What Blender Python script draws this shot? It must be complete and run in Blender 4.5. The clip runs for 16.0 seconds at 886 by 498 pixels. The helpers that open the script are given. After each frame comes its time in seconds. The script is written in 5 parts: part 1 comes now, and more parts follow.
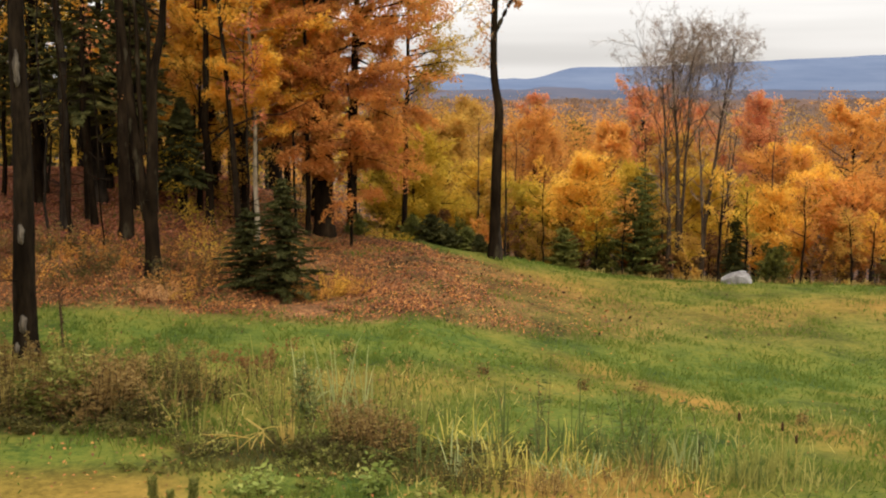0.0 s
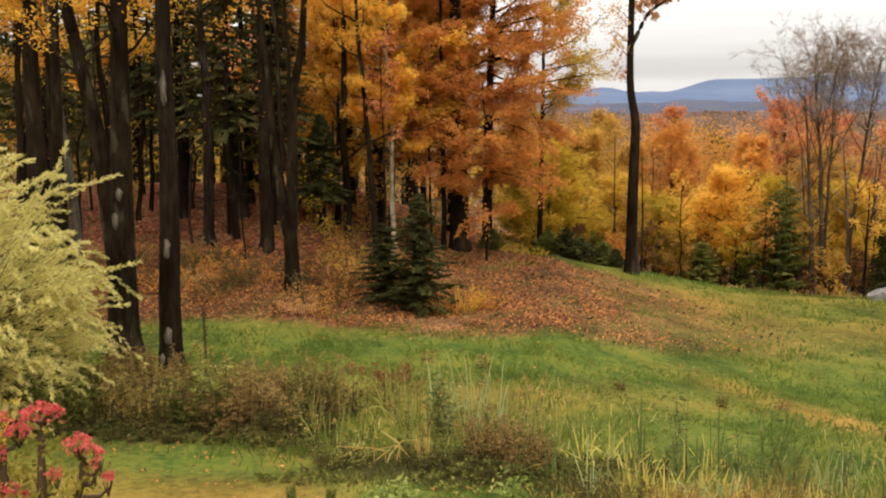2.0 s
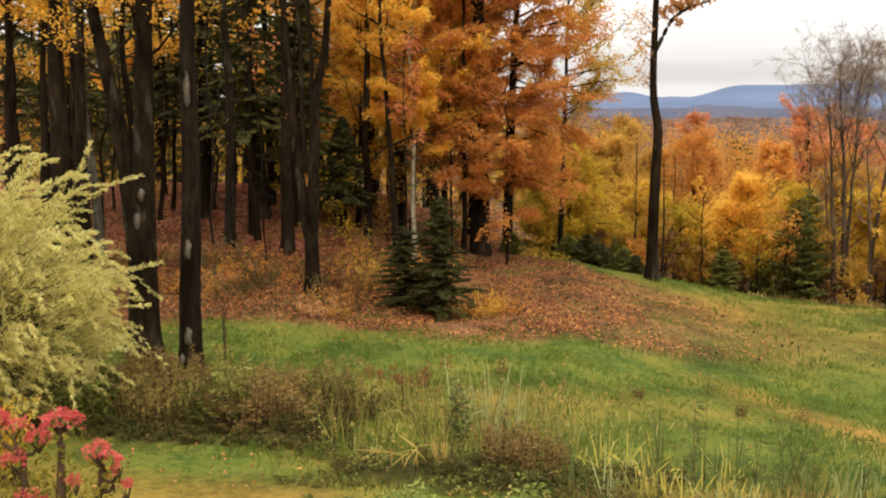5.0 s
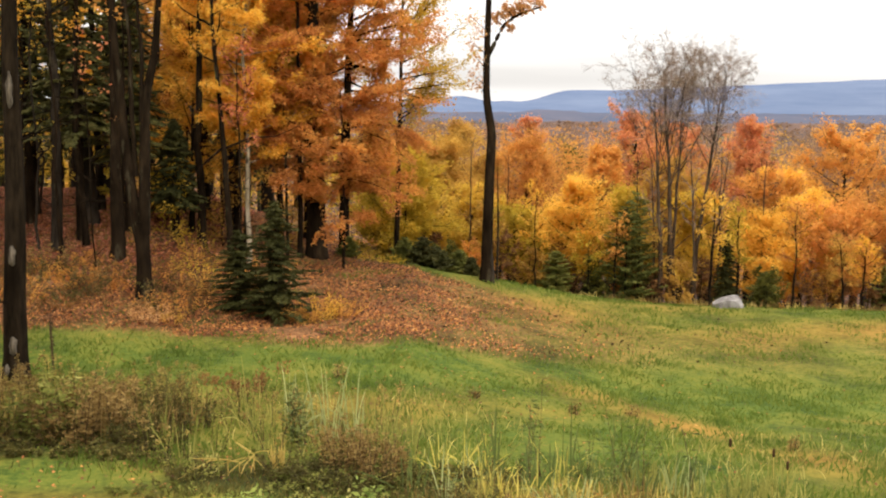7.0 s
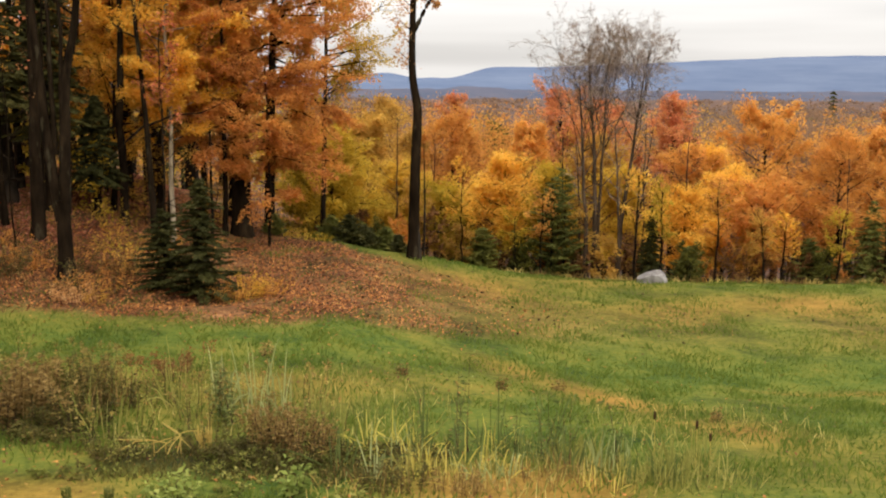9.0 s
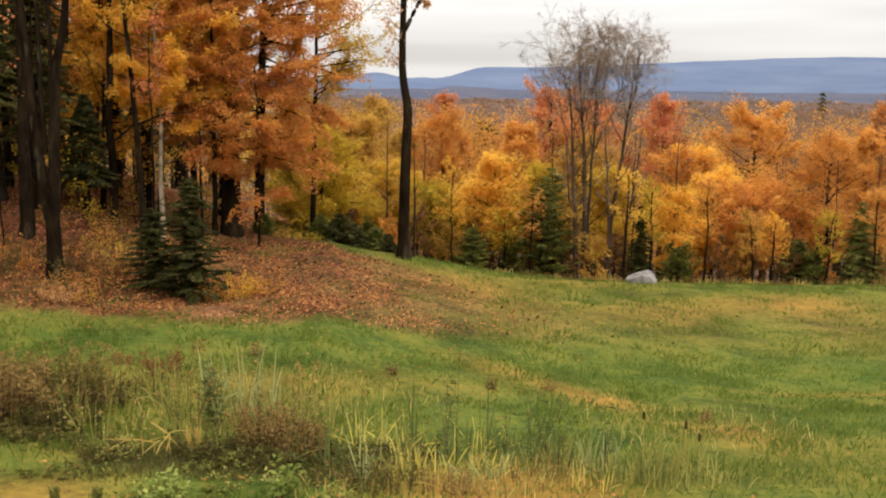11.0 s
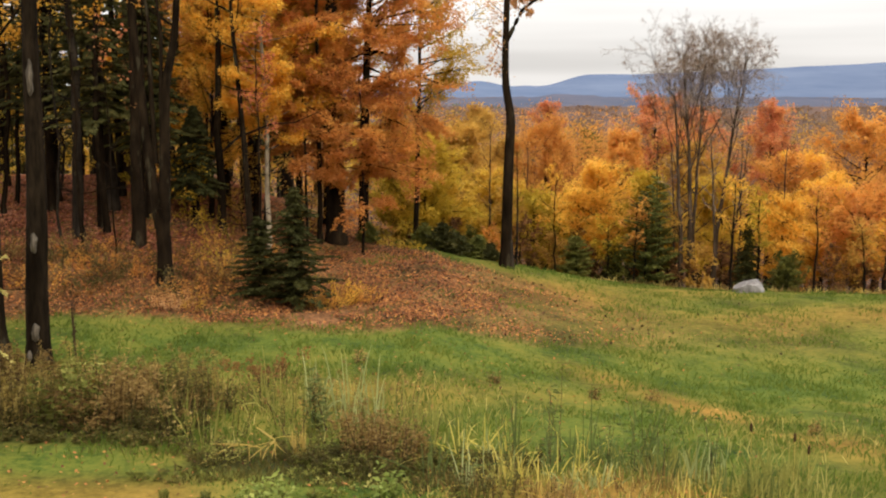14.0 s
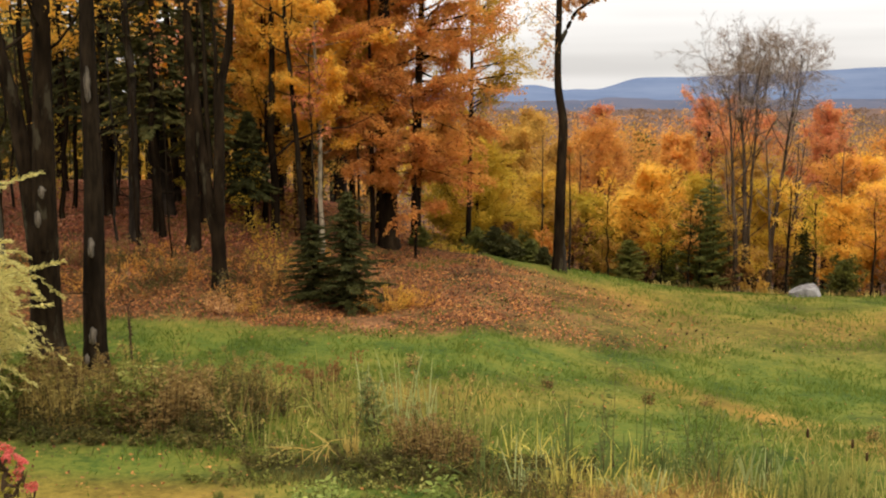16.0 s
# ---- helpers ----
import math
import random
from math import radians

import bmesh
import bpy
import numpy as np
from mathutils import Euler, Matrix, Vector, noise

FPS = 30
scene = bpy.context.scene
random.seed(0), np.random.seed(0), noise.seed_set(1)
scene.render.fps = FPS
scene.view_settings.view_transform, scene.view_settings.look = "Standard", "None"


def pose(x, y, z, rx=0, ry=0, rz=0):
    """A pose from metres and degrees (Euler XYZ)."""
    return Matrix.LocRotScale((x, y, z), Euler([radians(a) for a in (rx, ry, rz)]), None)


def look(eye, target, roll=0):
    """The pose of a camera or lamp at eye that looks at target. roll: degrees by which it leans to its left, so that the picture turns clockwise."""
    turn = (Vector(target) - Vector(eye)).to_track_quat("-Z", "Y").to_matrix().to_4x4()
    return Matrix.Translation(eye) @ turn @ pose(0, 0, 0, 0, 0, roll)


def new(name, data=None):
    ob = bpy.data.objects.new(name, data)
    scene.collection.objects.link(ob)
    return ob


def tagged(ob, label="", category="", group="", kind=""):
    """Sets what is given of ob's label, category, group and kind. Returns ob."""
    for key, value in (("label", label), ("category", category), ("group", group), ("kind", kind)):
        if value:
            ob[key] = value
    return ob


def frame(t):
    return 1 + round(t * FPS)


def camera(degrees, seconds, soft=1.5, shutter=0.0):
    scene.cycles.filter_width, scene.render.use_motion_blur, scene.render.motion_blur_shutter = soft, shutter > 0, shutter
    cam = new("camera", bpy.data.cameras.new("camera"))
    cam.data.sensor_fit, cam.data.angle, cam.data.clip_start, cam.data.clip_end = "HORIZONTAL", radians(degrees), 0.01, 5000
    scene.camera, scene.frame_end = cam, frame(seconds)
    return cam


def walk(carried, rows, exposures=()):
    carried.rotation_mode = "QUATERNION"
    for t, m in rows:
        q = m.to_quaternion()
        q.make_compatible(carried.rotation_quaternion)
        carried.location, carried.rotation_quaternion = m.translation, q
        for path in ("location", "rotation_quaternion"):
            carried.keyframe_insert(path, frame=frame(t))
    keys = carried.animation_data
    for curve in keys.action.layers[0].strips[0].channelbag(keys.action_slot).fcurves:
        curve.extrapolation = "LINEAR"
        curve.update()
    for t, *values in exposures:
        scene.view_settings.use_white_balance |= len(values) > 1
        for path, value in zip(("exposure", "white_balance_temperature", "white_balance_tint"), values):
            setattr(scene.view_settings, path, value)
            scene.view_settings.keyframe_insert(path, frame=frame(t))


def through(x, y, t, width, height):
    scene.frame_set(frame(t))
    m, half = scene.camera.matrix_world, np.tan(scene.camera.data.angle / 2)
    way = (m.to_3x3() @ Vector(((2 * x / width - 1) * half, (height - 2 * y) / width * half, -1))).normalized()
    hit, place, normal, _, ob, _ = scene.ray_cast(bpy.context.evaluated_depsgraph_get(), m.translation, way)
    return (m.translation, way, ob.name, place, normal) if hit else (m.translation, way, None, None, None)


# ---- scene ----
# camera: stands on the slope by the house and turns where it is
EYE = 6.5
cam = camera(39.4, 16.0, soft=2.1)
ROWS = [
    (0, 81.916, -0.000, 0.000),
    (0.5, 82.205, 0.060, 1.794),
    (1, 82.397, 0.160, 3.428),
    (1.5, 82.460, 0.512, 4.783),
    (2, 82.636, 0.766, 6.208),
    (2.5, 82.793, 0.835, 7.139),
    (3, 82.824, 0.765, 7.841),
    (3.2, 82.904, 0.690, 8.085),
    (3.9, 82.950, 0.480, 8.560),
    (4.6, 82.880, 0.220, 8.000),
    (5.3, 82.700, 0.014, 5.884),
    (5.5, 82.614, -0.068, 4.528),
    (6, 82.696, -0.414, 2.499),
    (6.5, 82.758, -0.287, 1.337),
    (7, 82.979, -0.335, -0.329),
    (7.5, 83.025, -0.256, -2.176),
    (8, 82.522, -0.458, -3.446),
    (8.5, 82.253, -0.426, -3.504),
    (9, 81.939, -0.395, -3.737),
    (10.2, 81.900, -0.560, -4.160),
    (11.5, 81.990, -0.643, -4.143),
    (12, 82.042, -0.548, -3.958),
    (12.5, 82.200, -0.398, -3.764),
    (13, 82.569, -0.289, -2.902),
    (13.5, 82.304, -0.225, -1.043),
    (14, 82.302, 0.011, 0.536),
    (14.5, 82.212, 0.180, 1.801),
    (15, 82.287, 0.408, 2.471),
    (15.5, 82.426, 0.376, 2.654),
    (16, 82.501, 0.376, 2.934),
]
RISE = 0.045  # the holder straightens a little after the first turn
walk(cam, [(t, pose(0, 0, EYE + (RISE if t > 4 else 0), rx - (0.055 if t > 4 else 0), ry, rz)) for t, rx, ry, rz in ROWS],
     exposures=[(0, 0.02), (3.2, 0.12), (5.3, 0.16), (6.2, 0.26), (7.4, 0.35), (8.2, 0.2), (9.2, 0.06), (11.4, 0.05), (12.5, 0.07), (13.0, 0.19), (13.6, 0.11), (14.5, 0.03), (16, 0.04)])

# ---- sky and light ----
world = bpy.data.worlds.new("overcast_sky")
scene.world = world
world.use_nodes = True
wn, wl = world.node_tree.nodes, world.node_tree.links
wn.clear()


def wnode(kind, **kw):
    n = wn.new(kind)
    for k, v in kw.items():
        n.inputs[k].default_value = v
    return n


w_out = wnode("ShaderNodeOutputWorld")
w_bg = wnode("ShaderNodeBackground", Strength=1.0)
w_sky = wn.new("ShaderNodeTexSky")
w_sky.sky_type, w_sky.sun_disc = "NISHITA", False
w_sky.sun_elevation, w_sky.sun_rotation = radians(42), radians(163)
w_dim = wn.new("ShaderNodeVectorMath")
w_dim.operation = "SCALE"
w_dim.inputs["Scale"].default_value = 0.12
w_co = wn.new("ShaderNodeTexCoord")
w_sep = wn.new("ShaderNodeSeparateXYZ")
w_ramp = wn.new("ShaderNodeValToRGB")
for p, v in ((0.005, 1.0), (0.009, 0.86), (0.026, 0.88), (0.05, 0.95), (1.0, 0.95)):
    e = w_ramp.color_ramp.elements.new(p)
    e.color = (v, v, v, 1)
w_ramp.color_ramp.elements[0].color = (1, 1, 1, 1)
w_deck = wn.new("ShaderNodeMath")
w_deck.operation = "MULTIPLY"
w_map = wn.new("ShaderNodeMapping")
w_map.inputs["Scale"].default_value = (1.4, 1.4, 18.0)
w_noise = wnode("ShaderNodeTexNoise", Scale=1.5, Detail=3.0, Roughness=0.5)
w_nr = wn.new("ShaderNodeMapRange")
for k, v in (("From Min", 0.35), ("From Max", 0.68), ("To Min", 0.80), ("To Max", 1.06)):
    w_nr.inputs[k].default_value = v
w_up = wn.new("ShaderNodeMapRange")
for k, v in (("From Min", 0.0), ("From Max", 0.9), ("To Min", 1.0), ("To Max", 3.0)):
    w_up.inputs[k].default_value = v
w_mul = wn.new("ShaderNodeMath")
w_mul.operation = "MULTIPLY"
w_tint = wn.new("ShaderNodeVectorMath")
w_tint.operation = "SCALE"
w_tint.inputs[0].default_value = (1.02, 0.98, 0.945)
w_mix = wn.new("ShaderNodeMix")
w_mix.data_type = "RGBA"
w_mix.inputs[0].default_value = 0.93
wl.new(w_co.outputs["Generated"], w_sep.inputs[0])
wl.new(w_co.outputs["Generated"], w_map.inputs["Vector"])
wl.new(w_map.outputs[0], w_noise.inputs["Vector"])
wl.new(w_noise.outputs["Fac"], w_nr.inputs["Value"])
wl.new(w_sep.outputs["Z"], w_up.inputs["Value"])
wl.new(w_nr.outputs[0], w_mul.inputs[0])
wl.new(w_up.outputs[0], w_mul.inputs[1])
wl.new(w_sep.outputs["Z"], w_ramp.inputs[0])
wl.new(w_mul.outputs[0], w_deck.inputs[0])
wl.new(w_ramp.outputs[0], w_deck.inputs[1])
wl.new(w_deck.outputs[0], w_tint.inputs["Scale"])
wl.new(w_sky.outputs[0], w_dim.inputs[0])
wl.new(w_dim.outputs[0], w_mix.inputs[6])
wl.new(w_tint.outputs[0], w_mix.inputs[7])
wl.new(w_mix.outputs[2], w_bg.inputs["Color"])
wl.new(w_bg.outputs[0], w_out.inputs[0])

sun = new("sun", bpy.data.lights.new("sun", "SUN"))
sun.data.energy, sun.data.angle, sun.data.color = 1.18, radians(50), (1.0, 0.95, 0.86)
sun.matrix_world = look((0, 0, 45), (-14, 46, 0))


# ---- materials ----
def material(name):
    m = bpy.data.materials.new(name)
    m.use_nodes = True
    nt = m.node_tree
    return m, nt.nodes, nt.links, nt.nodes["Principled BSDF"]


def ramp(nodes, stops):
    r = nodes.new("ShaderNodeValToRGB")
    els = r.color_ramp.elements
    while len(els) < len(stops):
        els.new(0.5)
    for e, (p, c) in zip(els, stops):
        e.position, e.color = p, (*c, 1)
    return r


def noise_node(nodes, links, scale, detail=4.0, rough=0.6, vector=None, stretch=None):
    n = nodes.new("ShaderNodeTexNoise")
    n.inputs["Scale"].default_value, n.inputs["Detail"].default_value, n.inputs["Roughness"].default_value = scale, detail, rough
    co = nodes.new("ShaderNodeTexCoord")
    src = co.outputs["Object"]
    if stretch:
        mp = nodes.new("ShaderNodeMapping")
        mp.inputs["Scale"].default_value = stretch
        links.new(src, mp.inputs["Vector"])
        src = mp.outputs[0]
    links.new(src, n.inputs["Vector"])
    return n


def leafy(name, stops, through=0.42, rough=0.6, vary=0.25, single=0.25, patch=0.7, even=1.9):
    """Foliage: each leaf has its own colour out of the stops, each plant its own shift."""
    m, n, l, p = material(name)
    geo, info = n.new("ShaderNodeNewGeometry"), n.new("ShaderNodeObjectInfo")
    a = n.new("ShaderNodeMath")
    a.operation, a.inputs[1].default_value = "MULTIPLY", vary
    b = n.new("ShaderNodeMath")
    b.operation, b.inputs[1].default_value = "MULTIPLY", single
    grain = noise_node(n, l, patch, 3.0)
    big = n.new("ShaderNodeMapRange")
    big.inputs["From Min"].default_value, big.inputs["From Max"].default_value = 0.5 - 0.5 / even, 0.5 + 0.5 / even
    l.new(grain.outputs["Fac"], big.inputs["Value"])
    c = n.new("ShaderNodeMath")
    c.operation, c.inputs[1].default_value = "MULTIPLY_ADD", 0.95 - vary - single
    s = n.new("ShaderNodeMath")
    s.operation = "ADD"
    l.new(info.outputs["Random"], a.inputs[0])
    l.new(geo.outputs["Random Per Island"], b.inputs[0])
    l.new(big.outputs[0], c.inputs[0])
    l.new(b.outputs[0], c.inputs[2])
    l.new(a.outputs[0], s.inputs[0])
    l.new(c.outputs[0], s.inputs[1])
    r = ramp(n, stops)
    l.new(s.outputs[0], r.inputs[0])
    l.new(r.outputs[0], p.inputs["Base Color"])
    p.inputs["Roughness"].default_value = rough
    p.inputs["Specular IOR Level"].default_value = 0.06
    tr = n.new("ShaderNodeBsdfTranslucent")
    l.new(r.outputs[0], tr.inputs["Color"])
    mx = n.new("ShaderNodeMixShader")
    mx.inputs[0].default_value = through
    l.new(p.outputs[0], mx.inputs[1])
    l.new(tr.outputs[0], mx.inputs[2])
    l.new(mx.outputs[0], n["Material Output"].inputs["Surface"])
    return m


def bark(name, dark, light, scale=9.0, patch=None, cover=0.62):
    """Furrowed bark; patch: the colour of pale lichen patches."""
    m, n, l, p = material(name)
    f = noise_node(n, l, scale, 6.0, 0.7, stretch=(1, 1, 0.18))
    r = ramp(n, [(0.32, dark), (0.62, light)])
    l.new(f.outputs["Fac"], r.inputs[0])
    broad = noise_node(n, l, 1.3, 4.0, 0.65, stretch=(1, 1, 0.45))
    tone = ramp(n, [(0.35, (0.45, 0.42, 0.36)), (0.55, (0.9, 0.88, 0.85)), (0.7, (1.6, 1.5, 1.3))])
    l.new(broad.outputs["Fac"], tone.inputs[0])
    mt = n.new("ShaderNodeMix")
    mt.data_type, mt.blend_type = "RGBA", "MULTIPLY"
    mt.inputs[0].default_value = 1.0
    l.new(r.outputs[0], mt.inputs[6])
    l.new(tone.outputs[0], mt.inputs[7])
    col = mt.outputs[2]
    if patch:
        g = noise_node(n, l, 1.7, 3.0, 0.6, stretch=(1.6, 1.6, 0.55))
        k = ramp(n, [(cover, (0, 0, 0)), (cover + 0.05, (1, 1, 1))])
        mx = n.new("ShaderNodeMix")
        mx.data_type = "RGBA"
        mx.inputs[7].default_value = (*patch, 1)
        l.new(g.outputs["Fac"], k.inputs[0])
        l.new(k.outputs[0], mx.inputs[0])
        l.new(col, mx.inputs[6])
        col = mx.outputs[2]
    l.new(col, p.inputs["Base Color"])
    p.inputs["Roughness"].default_value = 0.95
    p.inputs["Specular IOR Level"].default_value = 0.03
    bp = n.new("ShaderNodeBump")
    bp.inputs["Strength"].default_value, bp.inputs["Distance"].default_value = 0.7, 0.03
    l.new(f.outputs["Fac"], bp.inputs["Height"])
    l.new(bp.outputs[0], p.inputs["Normal"])
    return m


BARK = bark("bark_dark", (0.0055, 0.0036, 0.0022), (0.030, 0.020, 0.0115), 7.0, patch=(0.042, 0.034, 0.020), cover=0.60)
BARK_MAPLE = bark("bark_maple", (0.005, 0.0035, 0.0022), (0.026, 0.018, 0.011), patch=(0.12, 0.105, 0.08), cover=0.64)
BARK_GREY = bark("bark_grey", (0.013, 0.010, 0.0075), (0.046, 0.036, 0.027))
BARK_BIRCH = bark("bark_birch", (0.20, 0.160, 0.110), (0.52, 0.44, 0.32), 5.0, patch=(0.045, 0.034, 0.024), cover=0.555)
# Brown of half-bare woods, greyed to carry distance haze in its colour.
HAZEL = leafy("leaves_dull_brown", [(0.1, (0.130, 0.082, 0.058)), (0.5, (0.245, 0.150, 0.092)), (0.9, (0.38, 0.22, 0.11))], through=0.45, single=0.3)
BARK_BARE = bark("bark_bare", (0.026, 0.017, 0.011), (0.125, 0.086, 0.058))

PALE_WOOD = bark("bare_wood", (0.016, 0.012, 0.009), (0.16, 0.135, 0.105), 11.0)
BARK_LICHEN = bark("bark_lichen", (0.030, 0.027, 0.019), (0.15, 0.135, 0.10), 6.0, patch=(0.022, 0.018, 0.012), cover=0.56)
TWIG = bark("bark_twig", (0.18, 0.132, 0.098), (0.41, 0.315, 0.25))

ORANGE = leafy("leaves_orange", [(0.2, (0.45, 0.190, 0.050)), (0.42, (0.64, 0.30, 0.068)), (0.65, (0.77, 0.41, 0.088)), (0.85, (0.68, 0.31, 0.080))], through=0.56, single=0.16)
RUST = leafy("leaves_rust", [(0.2, (0.40, 0.162, 0.053)), (0.42, (0.65, 0.288, 0.075)), (0.62, (0.78, 0.405, 0.088)), (0.85, (0.85, 0.53, 0.13))], through=0.58, single=0.16)
GOLD = leafy("leaves_gold", [(0.2, (0.62, 0.31, 0.040)), (0.42, (0.80, 0.45, 0.060)), (0.65, (0.88, 0.57, 0.10)), (0.85, (0.82, 0.42, 0.080))], through=0.58, single=0.16)
YELLOW = leafy("leaves_yellow", [(0.1, (0.36, 0.235, 0.030)), (0.45, (0.64, 0.42, 0.045)), (0.8, (0.80, 0.56, 0.10))], through=0.52, single=0.16)
LIME = leafy("leaves_yellow_green", [(0.2, (0.29, 0.225, 0.030)), (0.5, (0.54, 0.38, 0.040)), (0.8, (0.70, 0.46, 0.055))], through=0.52, single=0.16)
TAN = leafy("leaves_tan", [(0.2, (0.42, 0.20, 0.07)), (0.5, (0.66, 0.36, 0.14)), (0.8, (0.80, 0.50, 0.24))])
OCHRE = leafy("leaves_ochre", [(0.1, (0.32, 0.19, 0.045)), (0.5, (0.56, 0.32, 0.060)), (0.9, (0.66, 0.42, 0.09))], through=0.52, single=0.16)
RED = leafy("leaves_red", [(0.1, (0.44, 0.135, 0.066)), (0.45, (0.60, 0.205, 0.092)), (0.8, (0.70, 0.35, 0.115))], through=0.5)
BROWN = leafy("leaves_brown", [(0.05, (0.080, 0.042, 0.020)), (0.5, (0.22, 0.108, 0.038)), (1.0, (0.38, 0.185, 0.05))])
GREEN = leafy("leaves_green", [(0.2, (0.050, 0.055, 0.012)), (0.5, (0.115, 0.110, 0.020)), (0.8, (0.22, 0.18, 0.03))])
NEEDLE = leafy("needles_dark", [(0.2, (0.040, 0.042, 0.014)), (0.5, (0.078, 0.076, 0.024)), (0.8, (0.15, 0.13, 0.038))], through=0.2)
NEEDLE_SPRUCE = leafy("needles_spruce", [(0.2, (0.030, 0.030, 0.009)), (0.5, (0.058, 0.056, 0.015)), (0.8, (0.115, 0.10, 0.026))], through=0.15)
NEEDLE_SOFT = leafy("needles_olive", [(0.2, (0.095, 0.102, 0.028)), (0.5, (0.19, 0.19, 0.044)), (0.8, (0.32, 0.29, 0.065))], through=0.35)
BUSH = leafy("leaves_pale_gold", [(0.05, (0.36, 0.31, 0.09)), (0.4, (0.68, 0.60, 0.21)), (1.0, (0.88, 0.79, 0.40))], through=0.45)
WEED = leafy("weed_leaves", [(0.1, (0.085, 0.066, 0.020)), (0.4, (0.225, 0.17, 0.046)), (0.65, (0.39, 0.29, 0.08)), (0.85, (0.56, 0.41, 0.16))], single=0.38, vary=0.32, patch=1.6)
WEED_GREEN = leafy("weed_green", [(0.1, (0.070, 0.082, 0.018)), (0.5, (0.20, 0.205, 0.042)), (0.85, (0.48, 0.42, 0.13))], single=0.38, vary=0.32, patch=1.6)
WEED_DARK = leafy("weed_dark", [(0.1, (0.048, 0.045, 0.014)), (0.6, (0.125, 0.110, 0.029)), (0.9, (0.28, 0.20, 0.06))], single=0.5)
LEAF_BRIGHT = leafy("weed_bright_green", [(0.1, (0.13, 0.18, 0.040)), (0.5, (0.30, 0.34, 0.080)), (0.9, (0.58, 0.54, 0.16))], single=0.4)
OLIVE = leafy("leaves_olive", [(0.2, (0.10, 0.085, 0.015)), (0.5, (0.26, 0.21, 0.03)), (0.8, (0.44, 0.33, 0.05))])
BROWN_WEED = leafy("weed_brown", [(0.1, (0.080, 0.050, 0.019)), (0.45, (0.24, 0.150, 0.048)), (0.85, (0.45, 0.31, 0.11))], single=0.38, vary=0.32, patch=1.6)
STRAW = leafy("straw_blades", [(0.05, (0.36, 0.24, 0.055)), (0.5, (0.58, 0.42, 0.12)), (1.0, (0.76, 0.60, 0.24))])
REED = leafy("reed_blades", [(0.06, (0.040, 0.056, 0.020)), (0.35, (0.155, 0.168, 0.036)), (0.65, (0.36, 0.32, 0.085)), (0.9, (0.72, 0.57, 0.21))], single=0.6, vary=0.2)
REED_YELLOW = leafy("reed_blades_yellow", [(0.1, (0.26, 0.25, 0.045)), (0.4, (0.52, 0.43, 0.085)), (0.85, (0.80, 0.62, 0.17))], single=0.6, vary=0.2)
REED_PALE = leafy("reed_blades_pale", [(0.1, (0.13, 0.155, 0.055)), (0.5, (0.31, 0.335, 0.125)), (0.9, (0.64, 0.61, 0.31))], single=0.5)
REED_BLUE = leafy("reed_spikes", [(0.1, (0.048, 0.066, 0.022)), (0.5, (0.115, 0.142, 0.040)), (0.9, (0.26, 0.27, 0.085))], single=0.5)
CORAL = leafy("petals_coral_red", [(0.05, (0.46, 0.06, 0.060)), (0.5, (0.66, 0.14, 0.115)), (1.0, (0.80, 0.30, 0.23))])
STEM = leafy("stems_brown", [(0.2, (0.03, 0.018, 0.010)), (0.8, (0.11, 0.066, 0.034))], through=0.0)
CATTAIL = leafy("cattail_brown", [(0.0, (0.03, 0.016, 0.008)), (1.0, (0.06, 0.03, 0.014))], through=0.0, rough=0.95)
GRASS = leafy("grass_blades", [(0.1, (0.062, 0.098, 0.019)), (0.5, (0.120, 0.166, 0.027)), (0.8, (0.208, 0.218, 0.038)), (0.95, (0.45, 0.34, 0.095))], through=0.5, single=0.35, vary=0.1)
LITTER = leafy("fallen_leaves", [(0.12, (0.045, 0.018, 0.011)), (0.36, (0.155, 0.060, 0.028)), (0.58, (0.42, 0.158, 0.050)), (0.78, (0.58, 0.262, 0.078)), (0.92, (0.74, 0.47, 0.18))], through=0.15, single=0.55, vary=0.05, patch=0.45)

LITTER_RED = leafy("fallen_leaves_red", [(0.12, (0.070, 0.024, 0.017)), (0.34, (0.26, 0.082, 0.050)), (0.6, (0.48, 0.17, 0.095)), (0.85, (0.66, 0.36, 0.22))], through=0.15, single=0.5, vary=0.05, patch=0.45)


# ---- the lie of the land ----
def smooth(a, b, v):
    t = np.clip((v - a) / (b - a), 0, 1)
    return t * t * (3 - 2 * t)


def land(x, y):
    """Height of the ground: the house slope, a field that falls to the right, a wooded bank, a brow, and the valley beyond."""
    x, y = np.asarray(x, float), np.asarray(y, float)
    z = 5.0 * (1 - smooth(0.5, 19, y))
    z = z - 2.0 * (1 - np.exp(-np.maximum(x + 0.8, 0) / 6)) * smooth(17, 34, y)
    z = z + 1.3 * smooth(4, 11, -x) * smooth(29, 42, y)
    z = z + (0.6 * np.exp(-((x + 5) / 2.7) ** 2) + 0.22 * np.exp(-((x - 3) / 2.5) ** 2)) * np.exp(-((y - 48) / 7) ** 2)
    z = z + (1.2 * smooth(37, 53, y) - 3.0 * smooth(52, 68, y)) * smooth(7, 11, -x)
    e = y - 50.5 - 23 * (1 - smooth(-9, -2, x))
    s = np.where(e > 30, e, 2 * np.log1p(np.exp(np.minimum(e, 30) / 2)))
    return z - 45 * (1 - np.exp(-s / 180))


def ground_at(x, y):
    return float(land(x, y))


def wave(x, y, k, seed):
    """A cheap smooth noise from -1 to 1."""
    r = np.random.default_rng(seed)
    v = 0
    for i in range(6):
        a, p = r.uniform(0, 6.28, 2)
        f = k * r.uniform(0.6, 1.8)
        v = v + np.sin(f * (x * np.cos(a) + y * np.sin(a)) + p)
    return v / 3.2


